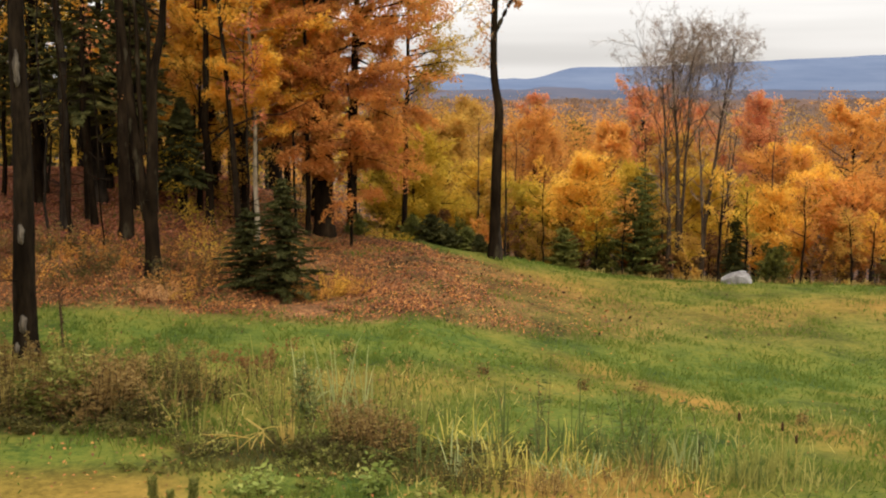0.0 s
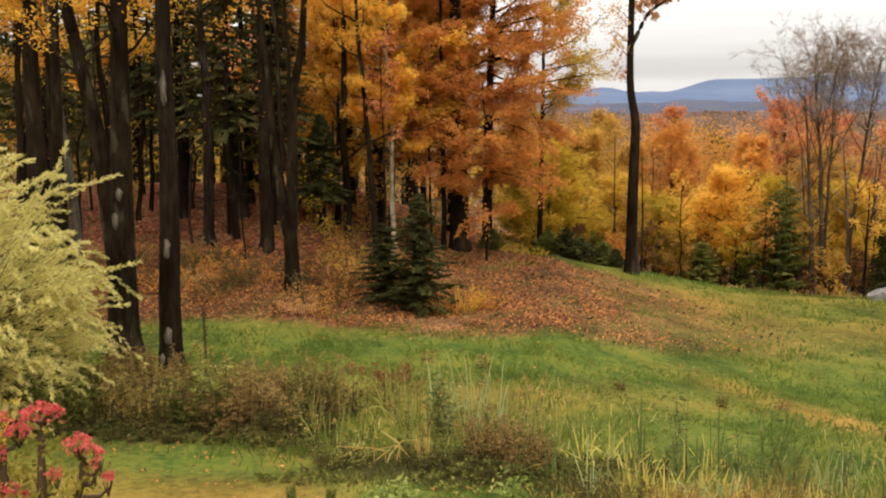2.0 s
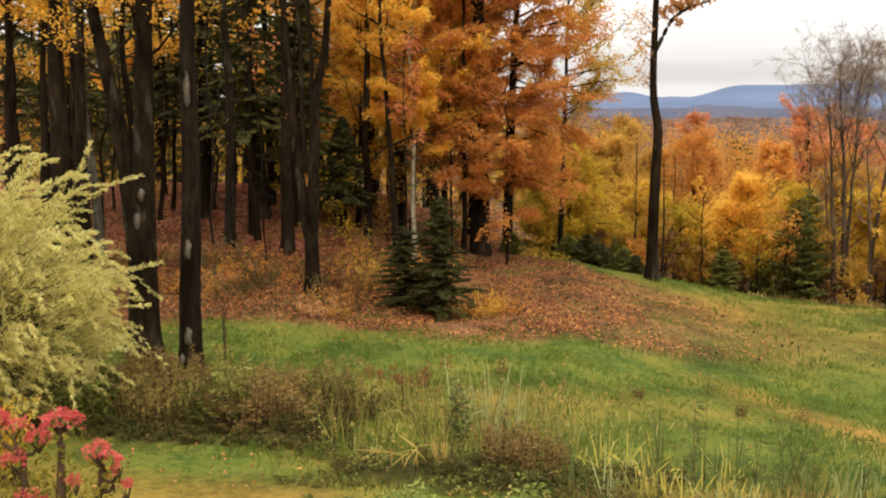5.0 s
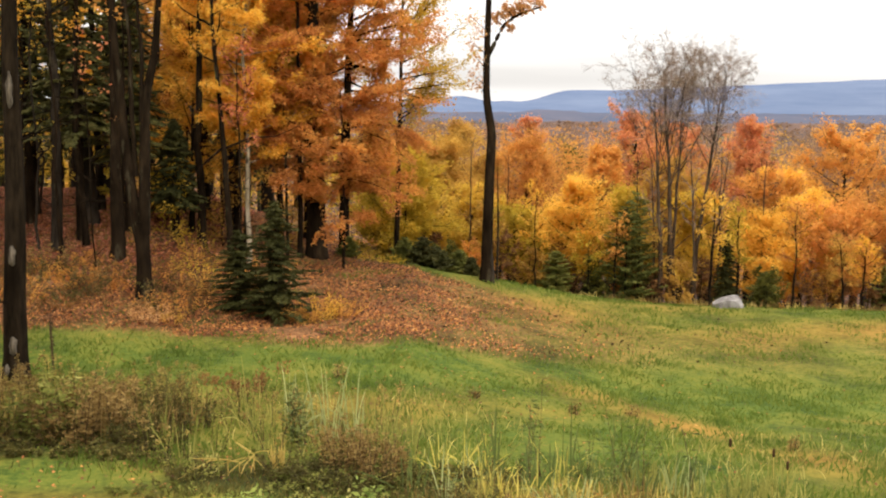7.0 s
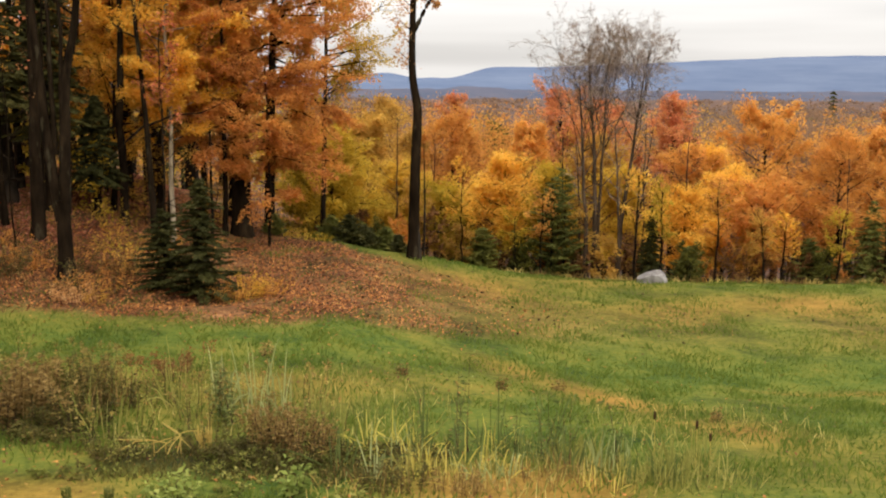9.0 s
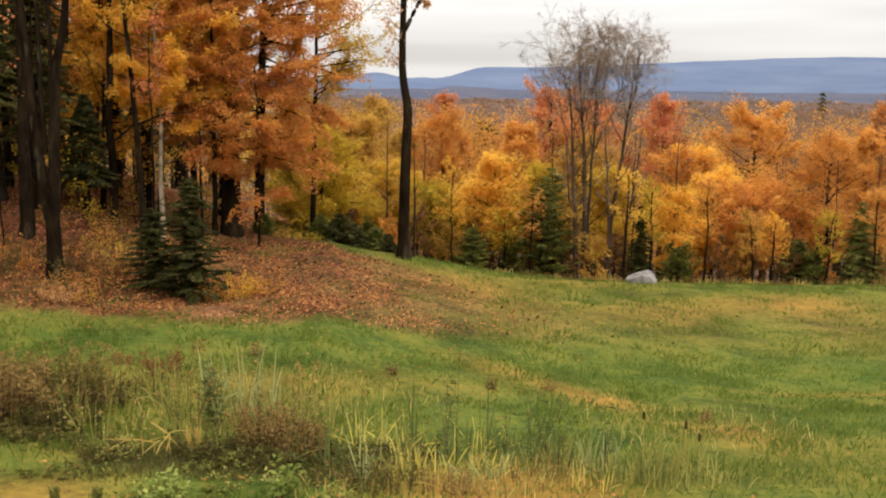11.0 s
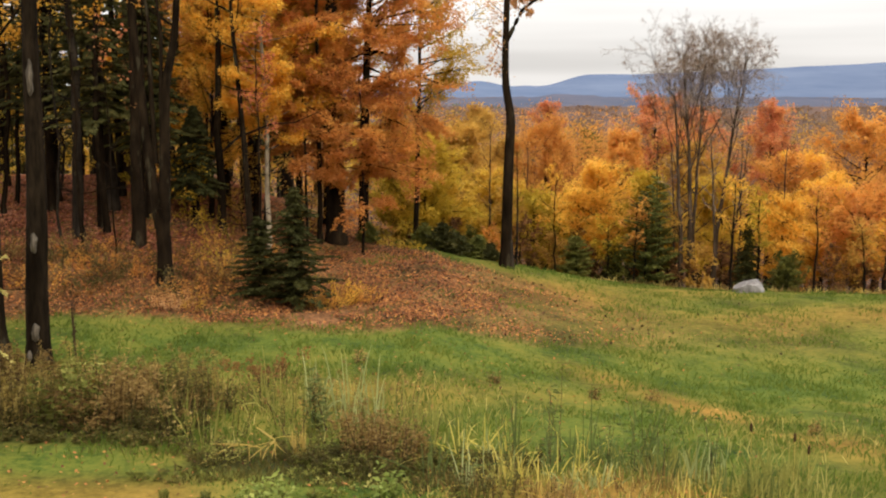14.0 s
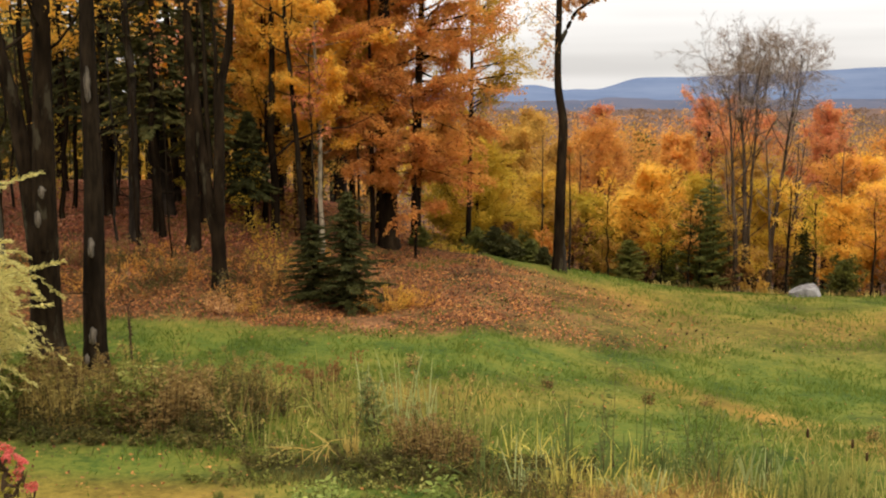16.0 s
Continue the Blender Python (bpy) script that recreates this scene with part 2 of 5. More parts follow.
def litter_cover(x, y):
    """Where fallen leaves lie: the wood's floor and a tongue across the brow of the field, thinning to the right."""
    n = wave(x, y, 0.9, 5) * 0.7 + wave(x, y, 2.6, 6) * 0.4
    edge = 33.4 - 1.4 * smooth(1.0, -3.5, x) + 0.9 * np.exp(-((x + 9) / 3) ** 2) + 0.26 * np.maximum(x + 1, 0) + n * 0.5
    far = np.where(x > -2.5, 49.0 - 0.85 * np.maximum(x + 2.0, 0), 400) + n
    a = smooth(-0.5, 0.8, y - edge) * smooth(-1.0, 1.5, far - y)
    thin = np.clip(1.06 - np.maximum(x + 0.8, 0) / 7.4, 0, 1) * (0.92 + 0.2 * wave(x, y, 1.7, 4))
    band = 0.28 * np.exp(-((y - 39.0 - 0.1 * x) / 3.2) ** 2) * smooth(2, 7, x) * (0.6 + 0.5 * wave(x, y, 0.8, 7))
    return np.clip(a * thin + np.maximum(band, 0), 0, 1)


def straw_cover(x, y):
    """The worn, yellowed track over the field and other dry patches."""
    mid = 7.2 - 0.035 * np.maximum(y - 21.0, 0) ** 2
    track = 0.76 * np.exp(-((x - mid) / (1.2 + 0.35 * wave(x, y, 0.9, 17))) ** 2) * smooth(34.5, 29.0, y) * smooth(20.3, 23.5, y) * (0.95 + 0.45 * wave(x, y, 1.3, 8))
    lawn = 0.5 * smooth(8, 14, y) * smooth(20.4, 19.2, y + 0.12 * (x + 6)) * smooth(-3.2, -4.6, x)
    lane = 0.65 * np.exp(-((y - 30.2 - 0.03 * (x - 12)) / 0.3) ** 2) * smooth(8, 12, x)
    track = np.maximum(track, lane)
    track = np.maximum(track, 0.62 * np.exp(-((y - 42.0 - 0.08 * x) / 5.5) ** 2) * smooth(-1, 5, x) * (0.75 + 0.5 * wave(x, y, 0.7, 14)))
    bed = 0.7 * smooth(20.6, 19.2, y) * smooth(16.8, 18.2, y) * smooth(0.2, 1.4, x) * smooth(5.2, 3.6, x)
    track = np.maximum(track, bed)
    dry = 0.25 * np.clip(wave(x, y, 0.5, 9), 0, 1) + 0.34 * smooth(31, 25, y) * smooth(20, 22, y) * smooth(3.0, -1.0, x) * np.clip(0.7 + 0.6 * wave(x, y, 1.1, 19), 0, 1.2)
    return np.clip(np.maximum(track, 0) + lawn + dry, 0, 1)


def ditch_shade(x, y):
    """Dark earth along the ditch, with the shade under the wild plants painted in."""
    line = np.where(x < -4.5, 22.6 - 0.08 * (x + 6), 20.5 - 0.07 * x)
    return smooth(1.1, 0.35, np.abs(y - line + 0.15 * wave(x, y, 1.6, 15))) * smooth(1.5, -1.5, x) * smooth(-12, -10.5, x) * 0.85


class Build:
    """Collects vertices and faces for one mesh."""

    def __init__(self):
        self.v, self.q, self.t, self.n = [], [], [], 0

    def add(self, v, quads=None, tris=None):
        if quads is not None and len(quads):
            self.q.append(np.asarray(quads, np.int64) + self.n)
        if tris is not None and len(tris):
            self.t.append(np.asarray(tris, np.int64) + self.n)
        self.v.append(np.asarray(v, float).reshape(-1, 3))
        self.n += len(self.v[-1])

    def tube(self, pts, radii, sides=6, cap=True):
        pts = np.asarray(pts, float)
        k = len(pts)
        d = np.gradient(pts, axis=0)
        d /= np.linalg.norm(d, axis=1)[:, None] + 1e-9
        ref = np.where(np.abs(d[:, 2:3]) > 0.9, np.array([[1.0, 0, 0]]), np.array([[0, 0, 1.0]]))
        a = np.cross(d, ref)
        a /= np.linalg.norm(a, axis=1)[:, None] + 1e-9
        b = np.cross(d, a)
        ang = np.arange(sides) * 2 * math.pi / sides
        ring = a[:, None] * np.cos(ang)[None, :, None] + b[:, None] * np.sin(ang)[None, :, None]
        v = pts[:, None] + ring * np.asarray(radii, float)[:, None, None]
        i, j = np.meshgrid(np.arange(k - 1), np.arange(sides), indexing="ij")
        i, j = i.ravel(), j.ravel()
        j2 = (j + 1) % sides
        self.add(v, np.stack([i * sides + j, (i + 1) * sides + j, (i + 1) * sides + j2, i * sides + j2], 1))
        if cap:
            self.add(np.concatenate([v[-1], pts[-1:] + d[-1:] * radii[-1] * 0.5]),
                     tris=[[s, (s + 1) % sides, sides][::-1] for s in range(sides)])

    def leaves(self, c, size, rng, flat=0.55, narrow=0.62, droop=0.15, along=None, light=False):
        """Diamond leaves, a little folded, one for each centre."""
        n = len(c)
        if not n:
            return
        a = rng.normal(size=(n, 3)) if along is None else np.asarray(along) + rng.normal(size=(n, 3)) * 0.25
        a[:, 2] = a[:, 2] * (1 - flat) - droop
        a /= np.linalg.norm(a, axis=1)[:, None] + 1e-9
        up = rng.normal(size=(n, 3)) * (1 - flat) + np.array([0, 0, flat * 1.4])
        b = np.cross(up, a)
        b /= np.linalg.norm(b, axis=1)[:, None] + 1e-9
        nn = np.cross(a, b)
        s = (np.asarray(size) * rng.uniform(0.65, 1.25, n))[:, None]
        if light:
            s = s * 1.1
            v = np.stack([c - a * s * 0.5 - b * s * narrow * 0.3, c + b * s * narrow * 0.75 + nn * s * 0.08, c + a * s * 0.6 - b * s * narrow * 0.3], 1)
            self.add(v, tris=np.arange(n)[:, None] * 3 + np.array([[0, 1, 2]]))
            return
        v = np.stack([c - a * s * 0.5, c + b * s * narrow * 0.5 + nn * s * 0.1 - a * s * 0.05, c + a * s * 0.5,
                      c - b * s * narrow * 0.5 + nn * s * 0.1 - a * s * 0.05], 1)
        k = np.arange(n)[:, None] * 4
        self.add(v, k + np.array([[0, 1, 2, 3]]))

    def blades(self, base, tip, width, rng, sag=0.15):
        """Grass blades: a bent strip that tapers to its tip."""
        n = len(base)
        d = tip - base
        side = np.cross(d, rng.normal(size=(n, 3)) * 0.5 + np.array([0, 1.0, 0.0]))
        side /= np.linalg.norm(side, axis=1)[:, None] + 1e-9
        L = np.linalg.norm(d, axis=1)[:, None]
        mid = base + d * 0.55 + np.array([0, 0, 1.0]) * L * sag
        w = np.broadcast_to(np.asarray(width), (n,))[:, None] * 0.5
        v = np.stack([base - side * w * 0.7, base + side * w * 0.7, mid + side * w, mid - side * w, tip], 1)
        k = np.arange(n)[:, None] * 5
        self.add(v, k + np.array([[0, 1, 2, 3]]), k + np.array([[3, 2, 4]]))

    def arcs(self, base, tip, width, rng, sag=0.15, droop=0.15):
        """Long narrow leaves: strips that rise, arch over and hang at the tip."""
        n = len(base)
        d = tip - base
        side = np.cross(d, rng.normal(size=(n, 3)) * 0.5 + np.array([0, 1.0, 0.0]))
        side /= np.linalg.norm(side, axis=1)[:, None] + 1e-9
        L = np.linalg.norm(d, axis=1)[:, None]
        hang = droop * rng.uniform(0, 2, (n, 1)) ** 2
        w = np.broadcast_to(np.asarray(width), (n,))[:, None] * 0.5
        rows = []
        for s, k in ((0, 0.7), (0.25, 1.0), (0.5, 0.95), (0.75, 0.7), (1.0, 0.08)):
            c = base + d * s + np.array([0, 0, 1.0]) * L * (sag * 4 * s * (1 - s) - hang * s ** 3)
            rows += [c - side * w * k, c + side * w * k]
        v = np.stack(rows, 1)
        k = np.arange(n)[:, None] * 10
        self.add(v, np.concatenate([k + np.array([[2 * i, 2 * i + 1, 2 * i + 3, 2 * i + 2]]) for i in range(4)]))

    def mesh(self, name, mat, smoothly=False):
        me = bpy.data.meshes.new(name)
        v = np.concatenate(self.v)
        q = np.concatenate(self.q) if self.q else np.zeros((0, 4), np.int64)
        t = np.concatenate(self.t) if self.t else np.zeros((0, 3), np.int64)
        me.vertices.add(len(v))
        me.vertices.foreach_set("co", v.astype(np.float32).ravel())
        me.loops.add(q.size + t.size)
        me.loops.foreach_set("vertex_index", np.concatenate([q.ravel(), t.ravel()]).astype(np.int32))
        me.polygons.add(len(q) + len(t))
        me.polygons.foreach_set("loop_start", np.concatenate([np.arange(len(q)) * 4, q.size + np.arange(len(t)) * 3]).astype(np.int32))
        if smoothly:
            me.polygons.foreach_set("use_smooth", np.ones(len(q) + len(t), bool))
        me.update(calc_edges=True)
        me.validate()
        me.materials.append(mat)
        return me


def part(name, build, mat, parent=None, label="", smoothly=False, stuff=False):
    ob = new(name, build.mesh(name, mat, smoothly))
    ob.parent = parent
    if stuff:
        ob["kind"] = "stuff"
    if label:
        ob["label"] = label
    return ob


def thing(name, x, y, label, category, group="", z=None):
    e = new(name)
    e.empty_display_size = 0.2
    e.location = (x, y, ground_at(x, y) if z is None else z)
    return tagged(e, label, category, group)


# ---- ground, valley and mountains ----
def spaced(lo, hi, step, far_lo, far_hi, grow=1.25):
    mid = list(np.arange(lo, hi + step / 2, step))
    s, up = step, [mid[-1]]
    while up[-1] < far_hi:
        s *= grow
        up.append(up[-1] + s)
    s, dn = step, [mid[0]]
    while dn[-1] > far_lo:
        s *= grow
        dn.append(dn[-1] - s)
    return np.array(dn[:0:-1] + mid + up[1:])


def ground_material():
    m, n, l, p = material("meadow_ground")
    lit, dry, wood, shady, vale = [n.new("ShaderNodeAttribute") for _ in range(5)]
    vale.attribute_name = "valley"
    lit.attribute_name, dry.attribute_name, wood.attribute_name, shady.attribute_name = "litter", "straw", "far_wood", "ditch"
    g1, g2 = noise_node(n, l, 0.42, 6.0, 0.7), noise_node(n, l, 5.0, 6.0, 0.8)
    ad = n.new("ShaderNodeMath")
    ad.operation = "ADD"
    hf = n.new("ShaderNodeMath")
    hf.operation, hf.inputs[1].default_value = "MULTIPLY", 0.5
    l.new(g1.outputs["Fac"], ad.inputs[0])
    l.new(g2.outputs["Fac"], ad.inputs[1])
    l.new(ad.outputs[0], hf.inputs[0])
    green = ramp(n, [(0.40, (0.028, 0.050, 0.012)), (0.47, (0.064, 0.097, 0.017)), (0.53, (0.108, 0.130, 0.022)), (0.61, (0.152, 0.147, 0.027)), (0.70, (0.22, 0.160, 0.046))])
    straw = ramp(n, [(0.40, (0.16, 0.096, 0.020)), (0.60, (0.35, 0.200, 0.046))])
    soil = ramp(n, [(0.40, (0.035, 0.015, 0.010)), (0.51, (0.155, 0.066, 0.032)), (0.62, (0.36, 0.175, 0.080))])
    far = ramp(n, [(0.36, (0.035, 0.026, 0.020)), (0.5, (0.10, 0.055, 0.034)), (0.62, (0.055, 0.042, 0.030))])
    # Dark earth ramp that also paints the shade along the ditch.
    shade_soil = ramp(n, [(0.36, (0.012, 0.010, 0.006)), (0.62, (0.05, 0.042, 0.018))])
    # Far valley floor: browns with distance haze mixed into the colour.
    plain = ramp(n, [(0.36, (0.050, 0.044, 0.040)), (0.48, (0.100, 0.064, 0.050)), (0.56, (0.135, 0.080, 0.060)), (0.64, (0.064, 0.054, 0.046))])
    g3 = noise_node(n, l, 0.011, 6.0, 0.7)
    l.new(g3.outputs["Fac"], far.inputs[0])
    l.new(g3.outputs["Fac"], plain.inputs[0])
    for r in (green, straw, soil, shade_soil):
        l.new(hf.outputs[0], r.inputs[0])
    col = green.outputs[0]
    for att, other in ((dry, straw), (lit, soil), (wood, far), (vale, plain), (shady, shade_soil)):
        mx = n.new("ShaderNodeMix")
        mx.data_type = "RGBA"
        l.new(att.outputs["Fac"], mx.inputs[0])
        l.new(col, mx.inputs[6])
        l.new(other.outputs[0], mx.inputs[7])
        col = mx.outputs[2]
    l.new(col, p.inputs["Base Color"])
    p.inputs["Roughness"].default_value = 0.95
    p.inputs["Specular IOR Level"].default_value = 0.03
    bp = n.new("ShaderNodeBump")
    bp.inputs["Strength"].default_value, bp.inputs["Distance"].default_value = 0.6, 0.08
    l.new(g2.outputs["Fac"], bp.inputs["Height"])
    l.new(bp.outputs[0], p.inputs["Normal"])
    return m


gx = spaced(-26, 26, 0.36, -4500, 4500)
gy = spaced(15, 62, 0.36, -1500, 4700)
GX, GY = np.meshgrid(gx, gy, indexing="ij")
near = smooth(70, 50, GY) * smooth(30, 26, np.abs(GX)) * smooth(12, 16, GY)
GZ = land(GX, GY) + near * (0.05 * wave(GX, GY, 1.3, 1) + 0.025 * wave(GX, GY, 3.5, 2)) + smooth(90, 400, GY) * 3.0 * wave(GX, GY, 0.012, 3)
nx, ny = GX.shape
ii, jj = np.meshgrid(np.arange(nx - 1), np.arange(ny - 1), indexing="ij")
ii, jj = ii.ravel(), jj.ravel()
b = Build()
b.add(np.stack([GX, GY, GZ], -1), np.stack([ii * ny + jj, (ii + 1) * ny + jj, (ii + 1) * ny + jj + 1, ii * ny + jj + 1], 1))
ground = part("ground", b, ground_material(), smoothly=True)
tagged(ground, "green meadow sloping to a wooded valley, partly under fallen leaves", "ground", kind="structure")
for key, val in (("litter", litter_cover(GX, GY) * 0.9), ("straw", straw_cover(GX, GY)), ("ditch", ditch_shade(GX, GY)), ("valley", smooth(350, 900, GY)), ("far_wood", smooth(52.5, 56, GY) * smooth(-6, -1, GX) + smooth(75, 85, GY) * smooth(-1, -6, GX))):
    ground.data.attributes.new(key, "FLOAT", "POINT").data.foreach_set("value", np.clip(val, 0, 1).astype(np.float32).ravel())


def ridge(name, label, y0, depth, profile, mat, x0, x1, step):
    """A long mountain: a slope that rises from its foot to its skyline and falls behind."""
    xs = np.arange(x0, x1 + step, step)
    ts = np.linspace(0, 1, 9)
    X, T = np.meshgrid(xs, ts, indexing="ij")
    top = profile(X)
    Z = -52 + (top + 52) * np.sin(np.minimum(T * 1.15, 1.0) * math.pi / 2) - np.maximum(T * 1.15 - 1, 0) * 60 + wave(X, T * 900, 0.02, 11) * 1.2 * T * (1 - T) * 4
    Y = y0 + depth * T
    nx, ny = X.shape
    i, j = np.meshgrid(np.arange(nx - 1), np.arange(ny - 1), indexing="ij")
    i, j = i.ravel(), j.ravel()
    b = Build()
    b.add(np.stack([X, Y, Z], -1), np.stack([i * ny + j, (i + 1) * ny + j, (i + 1) * ny + j + 1, i * ny + j + 1], 1))
    return tagged(part(name, b, mat, smoothly=True), label, "mountain", kind="structure")


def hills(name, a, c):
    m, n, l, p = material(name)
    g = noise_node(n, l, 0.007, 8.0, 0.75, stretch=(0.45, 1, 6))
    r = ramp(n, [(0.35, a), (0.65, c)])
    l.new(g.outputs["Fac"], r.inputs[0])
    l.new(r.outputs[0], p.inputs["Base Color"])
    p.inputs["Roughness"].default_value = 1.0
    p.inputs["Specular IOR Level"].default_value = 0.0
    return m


# Distance haze is put into both ridges' base colour as blue.
ridge("backdrop", "long wooded mountain ridge under low cloud, painted haze blue", 3950, 320,
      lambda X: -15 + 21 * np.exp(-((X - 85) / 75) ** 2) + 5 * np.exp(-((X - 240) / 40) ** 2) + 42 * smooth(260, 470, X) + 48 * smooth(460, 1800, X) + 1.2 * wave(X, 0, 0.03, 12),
      hills("mountain_haze_blue", (0.100, 0.132, 0.207), (0.135, 0.168, 0.242)), -2500, 3200, 18)
ridge("backdrop", "low wooded foothill below the mountains, painted dark haze blue", 2500, 250,
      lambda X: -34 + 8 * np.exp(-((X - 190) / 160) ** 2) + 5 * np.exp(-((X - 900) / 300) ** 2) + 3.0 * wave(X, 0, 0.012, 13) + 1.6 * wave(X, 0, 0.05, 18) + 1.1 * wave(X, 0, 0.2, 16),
      hills("foothill_haze_blue", (0.064, 0.080, 0.118), (0.118, 0.112, 0.138)), -1800, 2400, 14)


# ---- trees ----
def curve_to(rng, p, d, length, n, wob, bend):
    """A wandering line of n steps from p along d; bend lifts or lowers it."""
    pts, d = [np.array(p, float)], np.array(d, float)
    for _ in range(n):
        d = d + rng.normal(size=3) * wob + np.array([0, 0, bend])
        d = d / np.linalg.norm(d)
        pts.append(pts[-1] + d * length / n)
    return np.array(pts)


def tree(name, x, y, height, r, leaf, wood, label, seed, base=0.3, spread=2.5, limbs=14, leaves=6000, size=0.1, rise=(8, 45),
         lean=(0, 0), fork=None, wob=0.03, clump=(0.32, 0.15), bend=0.05, flat=0.55, side=None, bark_limbs=None, kinks=None, group="", crown="crown", twigs=4, floor=None, split=False, narrow=0.75, wild=0.13, light=False, fine=1.0, low_limb=0.42, ovoid=False, stems_at=None, loose=0.0):
    rng = np.random.default_rng(seed)
    top = thing(name, x, y, label, "tree", group)
    trunk, arms, foliage = Build(), Build(), Build()
    heads, stems = [], []
    n = 14
    s = np.linspace(0, 1, n)
    path = np.stack([lean[0] * s ** 1.3, lean[1] * s ** 1.3, height * s - 0.6 * (1 - s)], 1)
    drift = np.cumsum(rng.normal(size=(n, 2)) * wob, axis=0)
    path[:, :2] += drift - drift[0]
    if kinks:
        for h, kx in kinks:
            path[:, 0] += kx * np.exp(-((s * height - h) / 1.0) ** 2)
    rad = r * (1 - 0.72 * s) * (1 + 0.45 * np.exp(-s * height / 0.35))
    if fork:
        f, k, wide, shift, thick = (*fork, 0.0, (0.72,))[:5] if len(fork) == 3 else fork
        cut = s <= f
        cut[np.argmin(cut)] = True
        j = int(cut.sum()) - 1
        stems.append((path[:j + 1], rad[:j + 1]))
        for q in range(k):
            a = (q - (k - 1) / 2) / max(k - 1, 1) * 2
            d = np.array([a * wide + shift, rng.normal() * (0.12 if k < 4 else 0.3), 1.0])
            L = height - path[j, 2]
            pp = curve_to(rng, path[j], d, L * rng.uniform(0.9, 1.05), 8, 0.05 if len(thick) < 2 else 0.015, 0.02)
            stems.append((pp, np.linspace(rad[j] * thick[q % len(thick)], r * 0.22 * fine if len(thick) < 2 else rad[j] * thick[q] * 0.6, 9)))
    else:
        stems.append((path, rad))
    if stems_at:
        fork, stems = (0.2, len(stems_at), 0), []
        for knots, r0, r1 in stems_at:
            kn = np.array(knots, float)
            u = np.linspace(0, len(kn) - 1, 17)
            pp = np.stack([np.interp(u, np.arange(len(kn)), kn[:, 0]), np.cumsum(rng.normal(size=17)) * 0.012, np.interp(u, np.arange(len(kn)), kn[:, 1])], 1)
            pp[1:-1] = (pp[:-2] + 2 * pp[1:-1] + pp[2:]) / 4
            stems.append((pp, np.linspace(r0, r1, 17) * (1 + 0.4 * np.exp(-np.maximum(pp[:, 2], 0) / 0.3))))
    trunk.tube(*stems[0], 10)
    for pp, rr in stems[1:]:
        st = Build()
        st.tube(pp, rr, 9)
        part("stem", st, wood, top, smoothly=True)
    bearing = [st for st in stems[1:]] if fork else stems
    for k in range(limbs):
        pp, rr = bearing[k % len(bearing)]
        f = base + (0.98 - base) * ((k + rng.uniform(0.2, 0.8)) / limbs) ** 0.9
        if fork:
            f = low_limb + (0.98 - low_limb) * ((k + 0.5) / limbs)
        g = f * (len(pp) - 1)
        i = min(int(g), len(pp) - 2)
        p = pp[i] + (pp[i + 1] - pp[i]) * (g - i)
        r0 = rr[i]
        az = k * 2.4 + rng.uniform(-0.5, 0.5)
        if side is not None and rng.random() < 0.65:
            az = side + rng.normal() * 0.7
        up = radians(rng.uniform(*rise) + 25 * max(f - 0.6, 0) / 0.4)
        shape = 0.5 + 0.5 * math.sin(math.pi * min(1, 0.12 + 0.78 * (1 - f) / (1 - base + 1e-6)))
        if ovoid:
            shape = 0.12 + 0.88 * math.sin(math.pi * min(1, 0.04 + 0.80 * (1 - f) / (1 - base))) ** 0.8
        L = spread * shape * rng.uniform(0.65, 1.15)
        d = (math.cos(az) * math.cos(up), math.sin(az) * math.cos(up), math.sin(up))
        pts = curve_to(rng, p, d, L, 6, wild, bend)
        if split:
            arms = Build()
        arms.tube(pts, np.linspace(min(r0 * 0.5, 0.012 * L + 0.012) * fine, 0.006 * fine, 7), 4, False)
        heads.append(pts[3:])
        for _ in range(twigs):
            h = rng.uniform(0.25, 0.95) * 6
            m = min(int(h), 5)
            q = pts[m] + (pts[m + 1] - pts[m]) * (h - m)
            dd = pts[m + 1] - pts[m]
            dd = dd / np.linalg.norm(dd) + rng.normal(size=3) * np.array([0.7, 0.7, 0.35])
            sub = curve_to(rng, q, dd, L * rng.uniform(0.28, 0.5), 3, 0.15, bend)
            arms.tube(sub, np.linspace(0.011, 0.004, 4) * (0.4 + 0.6 * fine), 3, False)
            heads.append(sub)
        if split:
            part("branch", arms, bark_limbs or wood, top)
    if base >= 0.5 and leaves and fork is None and bark_limbs is None:
        for k in range(9):
            f = rng.uniform(0.14, base)
            p = path[min(int(f * 13), 12)]
            az = rng.uniform(0, 6.28)
            dead = curve_to(rng, p, (math.cos(az), math.sin(az), rng.uniform(-0.2, 0.5)), rng.uniform(0.4, 1.6), 4, 0.2, 0.0)
            (arms if not split else trunk).tube(dead, np.linspace(0.02, 0.004, 5), 4, False)
    if leaves:
        # leaves lie in flat sprays along the twigs; some twigs stay thin
        lines = np.stack(heads)
        if floor is not None:
            lines = lines[lines[:, 2, 2] > floor]
        # Crowns above 12 m, out of view, are thinned to let light down.
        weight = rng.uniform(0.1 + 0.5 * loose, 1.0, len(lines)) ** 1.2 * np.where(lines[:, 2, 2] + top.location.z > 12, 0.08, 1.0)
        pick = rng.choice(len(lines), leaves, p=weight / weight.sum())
        t = rng.uniform(0.1, 3.0, leaves)
        i = np.minimum(t.astype(int), 2)
        way = lines[pick, i + 1] - lines[pick, i]
        c = lines[pick, i] + way * (t - i)[:, None]
        across = np.cross(way, (0, 0, 1.0))
        across /= np.linalg.norm(across, axis=1)[:, None] + 1e-9
        lateral = rng.uniform(-1, 1, leaves) * clump[0] * (1.55 - 0.3 * t)
        c = c + across * lateral[:, None] + way * rng.uniform(-0.3, 0.6, (leaves, 1))
